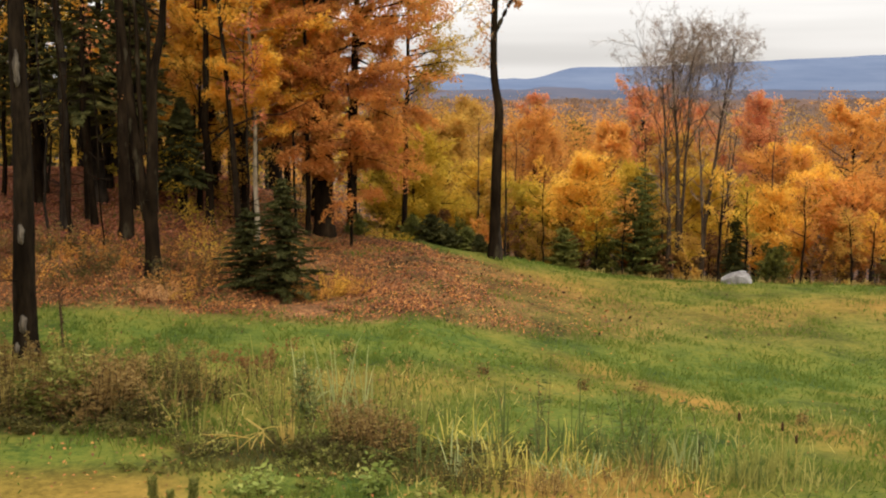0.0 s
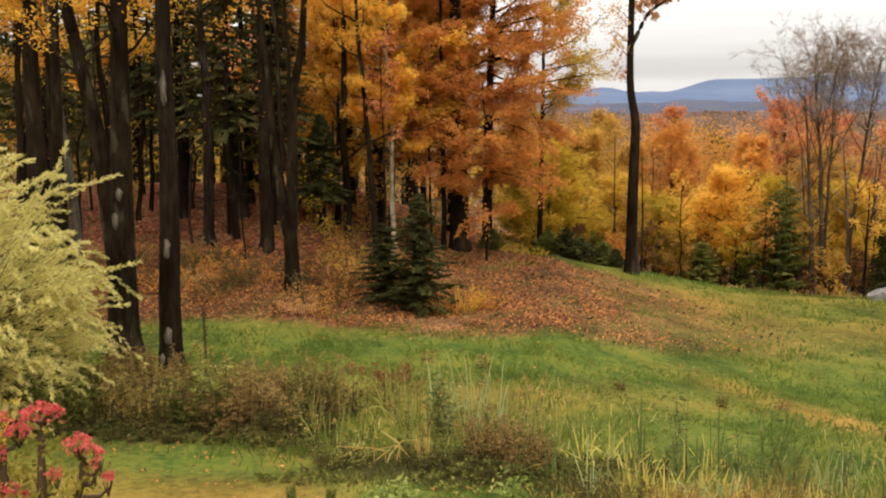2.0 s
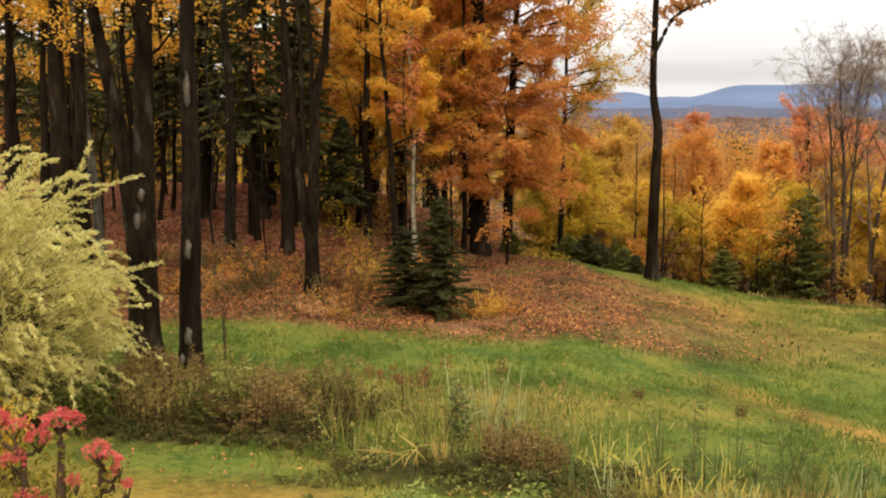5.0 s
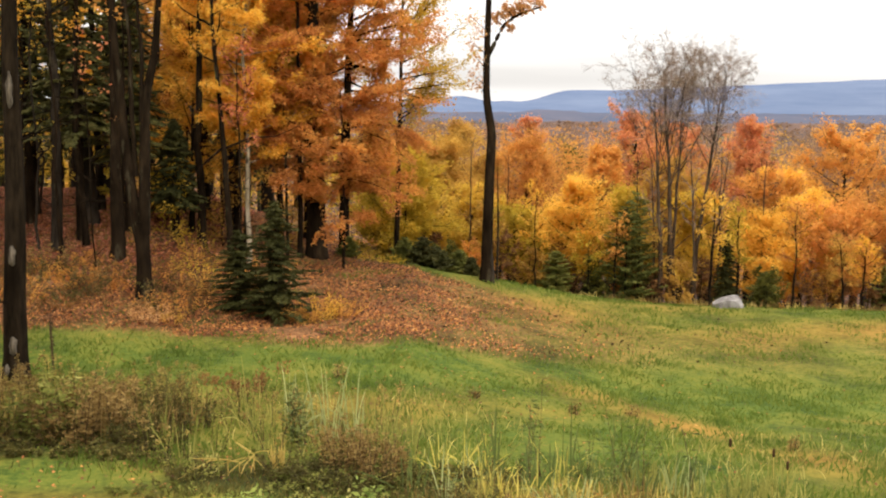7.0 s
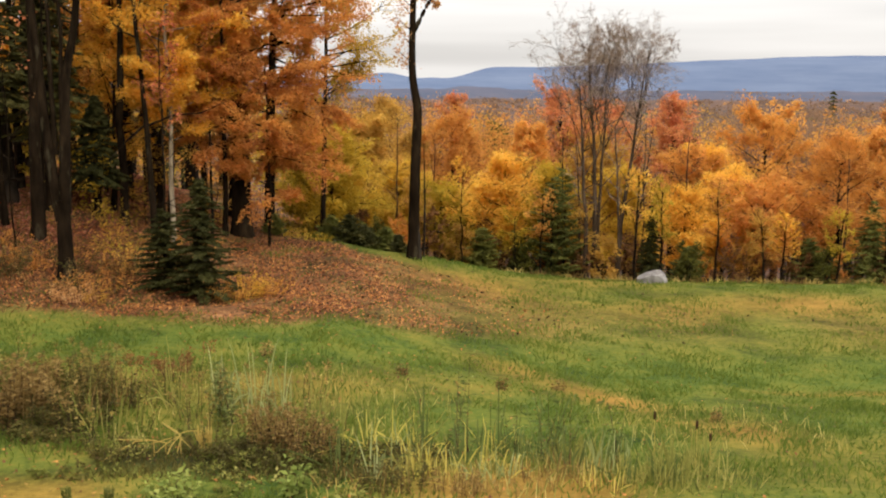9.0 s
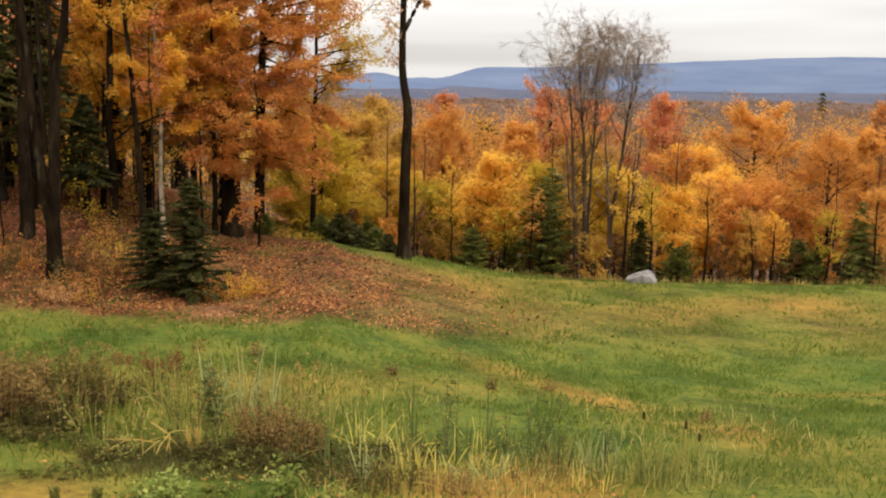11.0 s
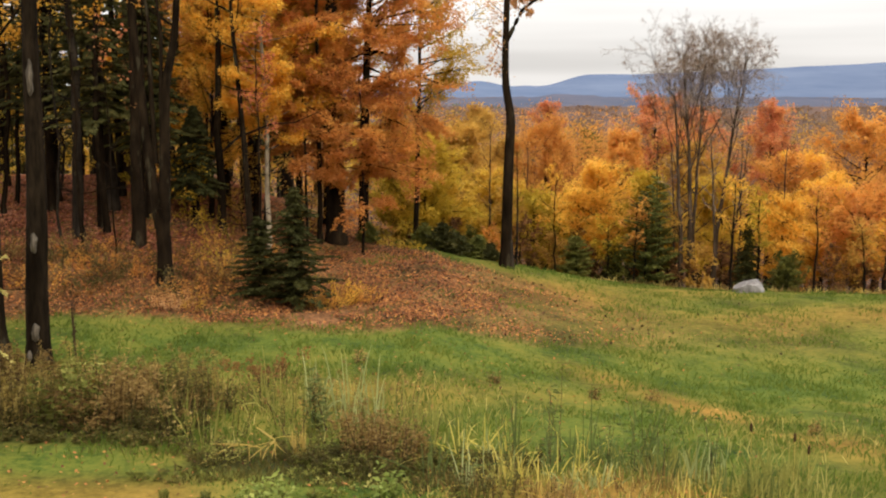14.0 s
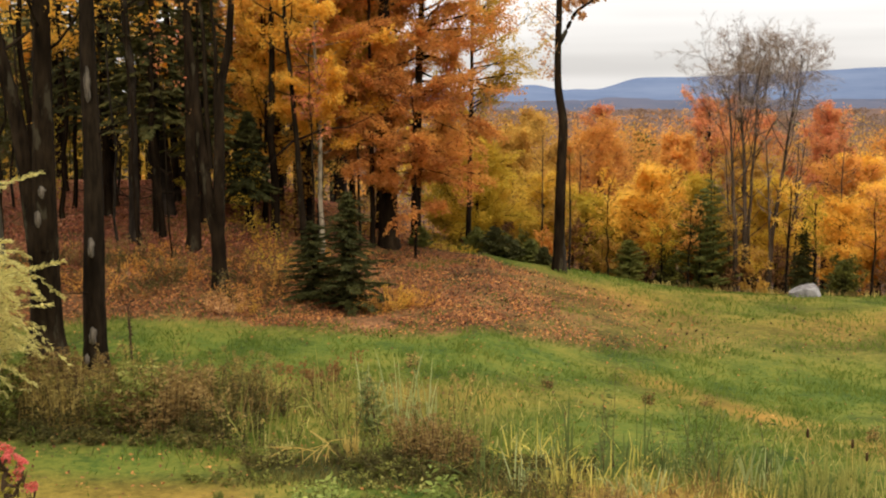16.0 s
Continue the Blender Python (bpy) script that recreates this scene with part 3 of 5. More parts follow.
        c[:, 2] += rng.normal(size=leaves) * clump[1] * 0.55 - 0.3 * np.abs(lateral)
        c += rng.normal(size=c.shape) * loose * (0.26, 0.26, 0.22)
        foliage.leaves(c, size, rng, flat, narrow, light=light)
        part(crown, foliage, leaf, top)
    part("trunk", trunk, wood, top, smoothly=True)
    if not split:
        part("branchwork", arms, bark_limbs or wood, top, stuff=True)
    return top


def conifer(name, x, y, height, width, r, leaf, label, seed, tiers=16, per=9, density=26, sprig=0.13, base=0.03, droop=-0.18, group="", narrow=0.3, light=False, ragged=1.0, taper=0.85):
    """Spruce or hemlock: whorls of drooping boughs, each with rows of needle sprigs."""
    rng = np.random.default_rng(seed)
    top = thing(name, x, y, label, "tree", group)
    trunk, boughs, foliage = Build(), Build(), Build()
    trunk.tube([(0, 0, -0.2), (0.02, 0, height * 0.5), (0, 0, height)], [r, r * 0.55, 0.008], 7)
    for t in range(tiers):
        f = base + (1 - base) * (t + 0.3) / tiers
        for k in range(per):
            L = width * (1 - f) ** taper * (1 + ragged * rng.uniform(-0.4, 0.2)) + 0.06
            az = t * 1.1 + k * 2 * math.pi / per + rng.uniform(-0.3, 0.3)
            z = height * f + rng.uniform(-0.5, 0.5) * height / tiers
            pts = curve_to(rng, (0, 0, z), (math.cos(az), math.sin(az), 0.25 + droop), L, 5, 0.07, droop * 0.35)
            boughs.tube(pts[[0, 2, 5]], [0.014, 0.009, 0.003], 3, False)
            # Fewer sprigs above 8.5 m, so more light gets to the floor.
            m = max(6, int(density * L / max(width, 0.1) * 1.6 * (0.4 if z > 8.5 else 1.0)))
            h = rng.uniform(0.1, 1.0, m) * 5
            i = np.minimum(h.astype(int), 4)
            q = pts[i] + (pts[i + 1] - pts[i]) * (h - i)[:, None]
            ax = (pts[-1] - pts[0]) / L
            sidev = np.array([-ax[1], ax[0], 0])
            sg = rng.choice([-1, 1], m)[:, None]
            dirs = ax * 0.7 + sidev * sg * rng.uniform(0.2, 1.0, m)[:, None] + np.array([0, 0, -0.15])
            spread = (0.12 + 0.35 * L * (1 - h / 6))[:, None] * 0.5
            foliage.leaves(q + sidev * sg * spread * rng.uniform(0, 1, m)[:, None], sprig, rng, 0.45, narrow, 0.1, dirs, light)
    part("crown", foliage, leaf, top)
    part("trunk", trunk, BARK, top)
    part("branchwork", boughs, BARK, top, stuff=True)
    return top


# the wood at the field's edge: trunks that show well
front = tree("maple_tree", -9.60, 27.84, 15, 0.285, GOLD, BARK_MAPLE, "tall dark-barked maple trunk with pale lichen patches", 101, split=True, base=0.72, spread=3.2, limbs=12, leaves=2000, size=0.12, lean=(0.3, 0.0), wob=0.02)
stout = tree("maple_tree", -11.32, 29.4, 13, 0.42, GOLD, BARK, "stout forked maple with pale scars on dark bark", 102, split=True, spread=3.0, limbs=14, leaves=2000, size=0.12, low_limb=0.62,
             stems_at=[([(0.0, -0.6), (0.0, 0.6), (0.02, 2.0), (0.05, 3.2)], 0.42, 0.33), ([(0.07, 2.6), (0.12, 4.0), (0.2, 6.0), (0.3, 8.5), (0.4, 13.0)], 0.33, 0.16), ([(-0.08, 2.2), (-0.20, 3.1), (-0.41, 5.5), (-0.87, 7.7), (-1.5, 11.0)], 0.25, 0.13)])


def bark_scar(parent, x, y, z, w, h, seed):
    """A patch of bare pale wood that stands a little proud of the trunk's curve, with a ragged outline."""
    bm = bmesh.new()
    bmesh.ops.create_icosphere(bm, subdivisions=3, radius=1.0)
    for v in bm.verts:
        k = 1 + 0.7 * noise.noise(Vector((v.co.x * 1.5, seed, v.co.z * 2.5))) + 0.35 * noise.noise(Vector((v.co.x * 3, seed, v.co.z * 7)))
        v.co = Vector((v.co.x * w * k, v.co.y * 0.10, v.co.z * h * (0.8 + 0.2 * k)))
    me = bpy.data.meshes.new("bark_scar")
    bm.to_mesh(me)
    bm.free()
    me.materials.append(PALE_WOOD)
    scar = new("bark_scar", me)
    scar.parent, scar.location = parent, (x, y, z)
    scar["label"] = "pale bare wood scar"


bark_scar(stout, 0.16, -0.27, 4.05, 0.085, 0.17, 1.0)
bark_scar(stout, 0.04, -0.27, 3.4, 0.085, 0.24, 2.0)
for k, (sx, sz, w, h) in enumerate([(0.16, 6.6, 0.065, 0.40), (0.10, 2.9, 0.075, 0.24), (0.06, 0.85, 0.085, 0.22), (-0.10, 0.3, 0.06, 0.14)]):
    bark_scar(front, sx, -0.175 - 0.014 * (6 - sz), sz, w, h, 3.0 + k)
tree("birch_tree", -15.9, 37.8, 14, 0.17, YELLOW, BARK_LICHEN, "slender grey birch leaning in the wood", 103, base=0.7, spread=2.4, limbs=10, leaves=2400, size=0.14, lean=(-1.0, 0))
tree("maple_tree", -8.56, 36.1, 13, 0.235, ORANGE, BARK, "dark maple that forks into upright stems at the wood's edge", 104, split=True, spread=2.4, limbs=16, leaves=600, size=0.13, low_limb=0.6,
     stems_at=[([(0.02, -0.25), (0.0, 0.9), (-0.04, 2.3)], 0.23, 0.2), ([(-0.10, 1.7), (-0.36, 3.7), (-0.68, 7.1), (-0.8, 9.3), (-1.0, 12.5)], 0.17, 0.06), ([(0.02, 1.9), (0.10, 4.2), (0.14, 5.9), (0.46, 7.1), (0.64, 9.3), (0.9, 12.5)], 0.19, 0.06),
               ([(-0.18, 3.6), (-0.26, 5.6), (-0.25, 7.6), (-0.46, 9.3), (-0.6, 12)], 0.085, 0.035), ([(0.02, 5.2), (0.10, 7.2), (-0.02, 8.3), (0.12, 11)], 0.07, 0.03)])
tree("maple_tree", -10.26, 39.6, 15, 0.22, ORANGE, BARK, "straight dark maple trunk in the wood", 105, base=0.62, spread=2.6, limbs=12, leaves=1200, size=0.14, lean=(-0.2, 0))
oak = tree("oak_tree", -12.45, 44.6, 15, 0.33, ORANGE, BARK_GREY, "leaning grey oak trunk on the leafy bank", 106, base=0.62, spread=3, limbs=12, leaves=1500, size=0.15, lean=(-1.6, 0))
b = Build()
b.tube([(-0.75, 0, 5.9), (-1.35, -0.1, 6.3), (-1.85, -0.15, 7.2), (-2.15, -0.2, 8.4), (-2.1, -0.2, 10.0)], [0.11, 0.1, 0.085, 0.07, 0.04], 7)
part("branch", b, BARK_GREY, oak)
tree("maple_tree", -12.7, 47, 14, 0.16, ORANGE, BARK, "dark maple trunk deep in the wood", 107, base=0.6, spread=2.4, limbs=10, leaves=1200, size=0.15, lean=(-0.3, 0))
tree("maple_tree", -16.0, 53, 9, 0.07, YELLOW, BARK, "thin sapling trunk in the wood", 108, base=0.5, spread=1.6, limbs=8, leaves=1200, size=0.14)
tree("maple_tree", -18.2, 55.9, 15, 0.2, YELLOW, BARK, "dark trunk deep in the wood", 109, base=0.5, spread=2.4, limbs=10, leaves=1800, size=0.2)
tree("maple_tree", -9.1, 48.7, 15, 0.24, ORANGE, BARK, "straight dark maple trunk behind the golden crowns", 110, split=True, base=0.34, spread=2.6, twigs=6, limbs=16, leaves=13950, size=0.13, wob=0.02)
tree("maple_tree", -8.05, 49.8, 14, 0.17, GOLD, BARK, "slim dark maple with a golden crown", 111, split=True, base=0.28, spread=2.8, twigs=6, limbs=22, leaves=24800, size=0.13, lean=(-1.0, 0), rise=(-5, 35))
tree("birch_tree", -6.42, 42.7, 11, 0.10, GOLD, BARK_BIRCH, "white-barked birch with golden leaves beside the spruce", 112, split=True, base=0.34, spread=2.3, twigs=6, limbs=28, leaves=23250, size=0.115, lean=(0.25, 0), rise=(0, 40), wob=0.055)
tree("maple_tree", -6.9, 45.0, 12, 0.1, GOLD, BARK, "slim golden maple behind the birch", 113, split=True, base=0.40, spread=2.6, twigs=6, limbs=22, leaves=24800, size=0.125, rise=(0, 40))
tree("maple_tree", -7.6, 47.0, 13, 0.12, GOLD, BARK, "golden maple in full colour behind the birch", 121, split=True, base=0.30, spread=2.7, twigs=6, limbs=26, leaves=21000, size=0.12, rise=(0, 38))
tree("maple_tree", -6.1, 48.6, 13.5, 0.13, YELLOW, BARK, "yellow maple in full colour behind the beeches", 122, split=True, base=0.32, spread=2.6, twigs=6, limbs=26, leaves=18000, size=0.12, rise=(0, 38))
tree("maple_tree", -9.0, 45.6, 8.5, 0.07, GOLD, BARK, "young golden maple among the dark trunks", 123, split=True, base=0.22, spread=2.3, twigs=6, limbs=24, leaves=14000, size=0.11, rise=(0, 36))
tree("maple_tree", -10.6, 48.2, 8.0, 0.07, ORANGE, BARK, "young orange maple among the dark trunks", 124, split=True, base=0.25, spread=2.2, twigs=6, limbs=22, leaves=9000, size=0.12, rise=(0, 36))
tree("beech_tree", -4.93, 45.1, 13, 0.11, RUST, BARK, "slim rust-leaved beech trunk", 114, split=True, base=0.28, spread=2.2, twigs=6, limbs=18, leaves=18600, size=0.11, rise=(-8, 18), clump=(0.3, 0.10))
tree("beech_tree", -4.4, 45.7, 14, 0.40, RUST, BARK, "thick dark beech with layered rust-orange sprays", 115, split=True, base=0.20, spread=3.7, limbs=40, twigs=7, leaves=46500, size=0.11, rise=(-12, 26), clump=(0.36, 0.16), bend=0.0, floor=2.2, wild=0.2, wob=0.02)
tree("beech_tree", -3.55, 47.4, 13, 0.22, RUST, BARK, "dark beech with rust and orange leaves", 116, split=True, base=0.26, spread=3.6, limbs=34, twigs=6, leaves=32550, size=0.11, rise=(-10, 30), clump=(0.36, 0.16), bend=0.0, side=-0.3, lean=(0.3, 0), floor=2.3, wild=0.2)
tree("maple_tree", -1.6, 51.5, 12.5, 0.13, YELLOW, BARK, "thin-leaved yellow maple against the sky", 117, split=True, base=0.42, spread=3.1, twigs=6, limbs=32, leaves=15000, size=0.10, rise=(5, 35), side=0.0, lean=(0.5, 0))
tree("maple_tree", -5.2, 50.5, 14, 0.2, ORANGE, BARK, "orange maple behind the beeches", 118, split=True, base=0.25, spread=3.0, twigs=6, limbs=26, leaves=24800, size=0.13)
tree("beech_tree", -3.3, 44.6, 6.5, 0.06, RUST, BARK, "young beech with drooping rust-orange leaves", 119, split=True, base=0.34, spread=2.3, twigs=6, limbs=20, leaves=12400, size=0.105, rise=(-14, 22), clump=(0.3, 0.14), bend=-0.02, wild=0.2)
tree("beech_tree", -5.3, 43.9, 7.0, 0.06, RUST, BARK, "young beech with drooping rust-orange leaves", 120, split=True, base=0.42, spread=2.0, twigs=6, limbs=18, leaves=10850, size=0.105, rise=(-14, 22), clump=(0.3, 0.14), bend=-0.02, wild=0.2)

tree("maple_tree", -15.94, 35, 14, 0.376, GOLD, BARK, "thick dark trunk behind the golden shrub", 130, base=0.53, spread=2.6, limbs=14, leaves=2200, size=0.13, lean=(0.4, 0))
tree("maple_tree", -19.11, 38, 13, 0.146, GOLD, BARK, "dark trunk in the wood", 131, base=0.53, spread=2.6, limbs=14, leaves=2200, size=0.13, lean=(0.4, 0))
tree("maple_tree", -19.63, 40, 13, 0.123, GOLD, BARK, "thin dark trunk in the wood", 132, base=0.42, wob=0.06, spread=2.4, limbs=16, leaves=1900, size=0.13, lean=(0.4, 0))
tree("maple_tree", -18.33, 39, 12, 0.100, GOLD, BARK, "thin dark trunk in the wood", 133, base=0.42, wob=0.06, spread=2.4, limbs=16, leaves=1900, size=0.13, lean=(0.4, 0))
tree("maple_tree", -16.70, 38, 14, 0.185, GOLD, BARK, "dark trunk in the wood", 134, base=0.53, spread=2.6, limbs=14, leaves=2200, size=0.13, lean=(0.4, 0))
tree("maple_tree", -16.14, 44, 12, 0.101, GOLD, BARK, "thin dark stem in the wood", 135, base=0.42, wob=0.06, spread=2.4, limbs=16, leaves=1900, size=0.13, lean=(0.4, 0))
tree("maple_tree", -16.47, 46, 12, 0.094, GOLD, BARK, "thin dark stem in the wood", 136, base=0.42, wob=0.06, spread=2.4, limbs=16, leaves=1900, size=0.13, lean=(0.4, 0))
tree("maple_tree", -17.79, 49, 13, 0.150, GOLD, BARK, "dark trunk deep in the wood", 137, base=0.42, wob=0.06, spread=2.4, limbs=16, leaves=1900, size=0.13, lean=(0.4, 0))
tree("maple_tree", -12.05, 40, 10, 0.072, GOLD, BARK, "thin straight sapling trunk", 138, base=0.66, wob=0.06, spread=2.4, limbs=10, leaves=500, size=0.13, lean=(0, 0))
tree("maple_tree", -8.32, 44, 13, 0.169, GOLD, BARK, "dark trunk among golden leaves", 139, base=0.66, wob=0.06, spread=2.4, limbs=10, leaves=1500, size=0.13, lean=(0, 0))
tree("maple_tree", -11.60, 41, 13, 0.126, GOLD, BARK, "dark trunk in the wood", 140, base=0.66, wob=0.06, spread=2.4, limbs=10, leaves=500, size=0.13, lean=(0, 0))
slanted = tree("maple_tree", -6.69, 41.0, 11, 0.13, GOLD, BARK, "slim dark maple leaning in front of golden leaves", 145, base=0.6, spread=2.0, limbs=12, leaves=2200, size=0.12, lean=(-0.75, 0))
b = Build()
b.tube([(-0.25, 0, 4.3), (-0.9, 0, 3.75), (-1.7, 0.1, 2.9)], [0.05, 0.035, 0.012], 5)
part("branch", b, BARK, slanted)
b = Build()
b.tube([(-0.25, 0, 4.2), (0.6, 0, 4.55), (1.4, 0.1, 4.6), (2.3, 0, 5.0)], [0.045, 0.03, 0.02, 0.008], 5)
part("branch", b, BARK, slanted)
tree("maple_tree", -6.35, 40.2, 7.4, 0.05, RED, BARK, "slender maple with a few coral-red leaves", 147, base=0.62, spread=1.0, limbs=12, leaves=700, size=0.11, clump=(0.3, 0.15))
tree("sapling", -10.36, 37.5, 7.2, 0.03, RED, BARK, "thin sapling with a few red leaves", 146, base=0.75, spread=1.0, limbs=8, leaves=70, size=0.12, clump=(0.2, 0.15))

# deeper in the wood
rng = np.random.default_rng(7)
DEEP = [(-14.6, 33.5), (-17.2, 36.5), (-19.5, 39.0), (-16.2, 41.5), (-20.5, 44.0), (-13.6, 50.5), (-18.4, 48.5), (-21.8, 50.0), (-15.2, 57.5), (-11.2, 55.5), (-12.8, 61.0), (-18.0, 62.0), (-22.5, 57.0),
        (-9.6, 60.0), (-7.6, 56.5), (-24.0, 64.0), (-14.2, 67.0), (-10.4, 69.0), (-20.0, 70.0), (-6.4, 64.0), (-26.0, 71.0), (-17.0, 75.0), (-8.2, 74.0), (-12.4, 40.6), (-14.9, 46.2)]
for k, (x, y) in enumerate(DEEP):
    tree("maple_tree", x, y, rng.uniform(12, 15), rng.uniform(0.11, 0.24), (GOLD, YELLOW, ORANGE, OCHRE)[k % 4], (BARK, BARK, BARK_GREY)[k % 3], "dark forest trunk with autumn leaves high up", 200 + k, wob=0.06, base=0.62 if y < 52 else 0.3,
         spread=2.9, limbs=14, twigs=3, light=True, leaves=3600 if y > 52 else 1200, size=0.21 if y > 52 else 0.14, lean=(rng.uniform(-0.6, 0.6), 0), group="trees in the wood")
for k, (x, y, h, w) in enumerate([(-12.0, 41.8, 13, 2.6), (-14.6, 44.5, 13, 2.6), (-10.7, 43.2, 10, 1.9), (-19.5, 44.0, 13, 2.4), (-16.4, 50, 13, 2.7), (-11.7, 46.5, 12, 2.2), (-9.3, 44.2, 4.2, 1.5), (-20.2, 55.0, 13, 2.8), (-14.0, 60.0, 13, 2.8), (-23.5, 47.5, 13, 2.6)]):
    conifer("hemlock_tree", x, y, h, w, 0.18, NEEDLE, "tall dark green hemlock among bare trunks", 300 + k, tiers=27, per=9, density=80, sprig=0.23, base=0.27, droop=-0.2, group="hemlocks in the wood", narrow=0.3, light=True)
for k, (x, y, h) in enumerate([(-9.4, 43.6, 2.2), (-7.8, 45.4, 2.6), (-10.9, 46.6, 2.4), (-13.0, 52.0, 3.2), (-15.4, 54.5, 3.6), (-8.6, 52.5, 3.6), (-6.6, 53.5, 4.0), (-11.8, 57.5, 4.2), (-18.8, 58.5, 4.2), (-5.6, 47.8, 1.8), (-10.4, 44.2, 2.0), (-11.6, 45.4, 2.6), (-13.2, 48.5, 3.0), (-12.2, 54.0, 5.0), (-10.0, 51.0, 4.5), (-14.4, 52.5, 4.5), (-16.8, 52.0, 4.5), (-8.0, 48.0, 3.6), (-9.0, 54.0, 5.5), (-17.5, 46.5, 3.0), (-21.5, 60.0, 4.5), (-16.0, 64.0, 5.0), (-9.0, 65.0, 5.0), (-24.5, 66, 5.5), (-12.5, 72.0, 6)]):
    tree("sapling", x, y, h, 0.025, (YELLOW, OCHRE, OCHRE, LIME)[k % 4], BARK, "thin yellow-leaved sapling in the undergrowth", 330 + k, base=0.15, spread=0.45 * h, limbs=14, leaves=750, size=0.085 + 0.008 * h, clump=(0.26, 0.14), group="saplings in the wood")

rng = np.random.default_rng(14)
for k in range(22):
    x, y = -20.5 + 12.5 * ((k * 9) % 22) / 22 + rng.uniform(-0.3, 0.3), rng.uniform(39, 51)
    tree("sapling", x, y, rng.uniform(6, 11), rng.uniform(0.035, 0.075), (YELLOW, GOLD, BROWN)[k % 3], (BARK, BARK_GREY)[k % 2], "thin nearly bare sapling stem between the trunks", 380 + k, base=0.35, spread=1.1, limbs=12, twigs=3, leaves=160, size=0.10, wob=0.07, lean=(rng.uniform(-0.5, 0.6), 0), group="saplings in the wood")

# spruces in front of the wood, dark conifer scrub on the brow
conifer("spruce_tree", -4.62, 35.5, 3.5, 1.25, 0.06, NEEDLE_SPRUCE, "young dark green spruce at the edge of the wood", 401, ragged=2.3, tiers=20, per=11, density=105, sprig=0.15, droop=-0.14, taper=0.72)
conifer("spruce_tree", -5.8, 36.4, 2.4, 1.0, 0.045, NEEDLE_SPRUCE, "small dark spruce beside a birch", 402, ragged=2.3, tiers=15, per=10, density=85, sprig=0.15, droop=-0.12, taper=0.72)
for k, (x, y, h, w) in enumerate([(-0.45, 48.8, 1.3, 1.1), (-1.2, 49.4, 1.1, 0.9), (0.1, 49.2, 1.0, 0.9), (0.95, 49.6, 1.1, 0.9), (1.45, 49.3, 0.85, 0.6), (-3.3, 46.9, 0.9, 0.6)]):
    conifer("juniper_bush", x, y, h * 0.9, w * 0.75, 0.04, NEEDLE_SOFT if k % 2 else NEEDLE, "low spreading dark evergreen bush on the brow", 410 + k, tiers=9, per=12, density=32, sprig=0.19, droop=0.05, group="evergreen bushes")
conifer("fir_tree", 12.86, 54, 3.5, 0.8, 0.05, NEEDLE_SPRUCE, "slim dark green fir beside the boulder", 420, tiers=22, per=11, density=44, sprig=0.17)
conifer("fir_tree", 6.92, 54, 1.6, 0.9, 0.04, NEEDLE_SPRUCE, "small dark fir under the autumn trees", 421, tiers=12, per=11, density=40, sprig=0.17)
conifer("fir_tree", 23.0, 54, 3.9, 1.5, 0.06, NEEDLE_SOFT, "broad olive green fir at the field's edge", 422, tiers=18, per=12, density=50, sprig=0.2)
conifer("pine_tree", 8.9, 55.5, 4.9, 1.5, 0.06, NEEDLE_SOFT, "soft olive pine in the tree line", 423, tiers=12, per=8, density=26, sprig=0.2, droop=0.0)
conifer("spruce_tree", 42.5, 110, 19.9, 2.3, 0.2, NEEDLE, "tall narrow spruce spire above the valley woods", 424, tiers=26, per=9, density=34, sprig=0.55)

# the tall maple on the brow with a bent, nearly bare stem
tall = tree("maple_tree", 2.01, 47.9, 12, 0.24, TAN, BARK, "tall lone maple, dark bent trunk with few orange leaves", 430, spread=0.75, limbs=10, twigs=3, leaves=1000, size=0.14, split=True, rise=(5, 60),
            stems_at=[([(0.0, -0.25), (0.02, 1.5), (0.05, 3.0), (0.10, 4.6), (0.17, 5.6), (0.12, 6.1), (-0.04, 6.8), (-0.09, 7.6), (-0.05, 9.4), (0.02, 12.0)], 0.24, 0.11), ([(-0.05, 8.7), (0.22, 9.2), (0.55, 9.9), (1.1, 10.3), (2.0, 10.6)], 0.10, 0.03)])
rng = np.random.default_rng(431)
for h, dx in ((7.5, -0.5), (7.9, -0.75), (8.5, -0.55), (9.1, -0.8), (9.6, -0.5), (10.0, -0.75)):
    b = Build()
    b.tube([(-0.05, 0, h - 0.35), (dx * 0.5, 0.05, h - 0.05), (dx, 0, h + 0.25)], [0.02, 0.012, 0.004], 4)
    limb = part("branch", b, BARK, tall)
    b = Build()
    b.leaves(np.array([dx * 0.8, 0, h + 0.1]) + rng.normal(size=(70, 3)) * (0.20, 0.2, 0.17), 0.13, rng)
    part("leaf_spray", b, TAN, limb, "few tan-orange leaves", stuff=True)
b = Build()
b.tube([(0.22, -0.12, -0.2), (0.20, -0.1, 0.7), (0.12, -0.06, 1.5), (0.10, -0.05, 1.75)], [0.13, 0.10, 0.07, 0.015], 7)
part("split_bark", b, BARK_GREY, tall, "grey split slab at the foot of the trunk")
snag = thing("dead_sapling", 2.5, 49.4, "thin grey dead stem beside the tall maple", "tree")
b = Build()
b.tube([(0, 0, -0.2), (0.03, 0, 2.2), (-0.02, 0, 4.6)], [0.05, 0.04, 0.012], 6)
b.tube([(0.03, 0, 2.6), (0.2, 0, 3.2)], [0.015, 0.004], 4)
part("trunk", b, BARK_GREY, snag)

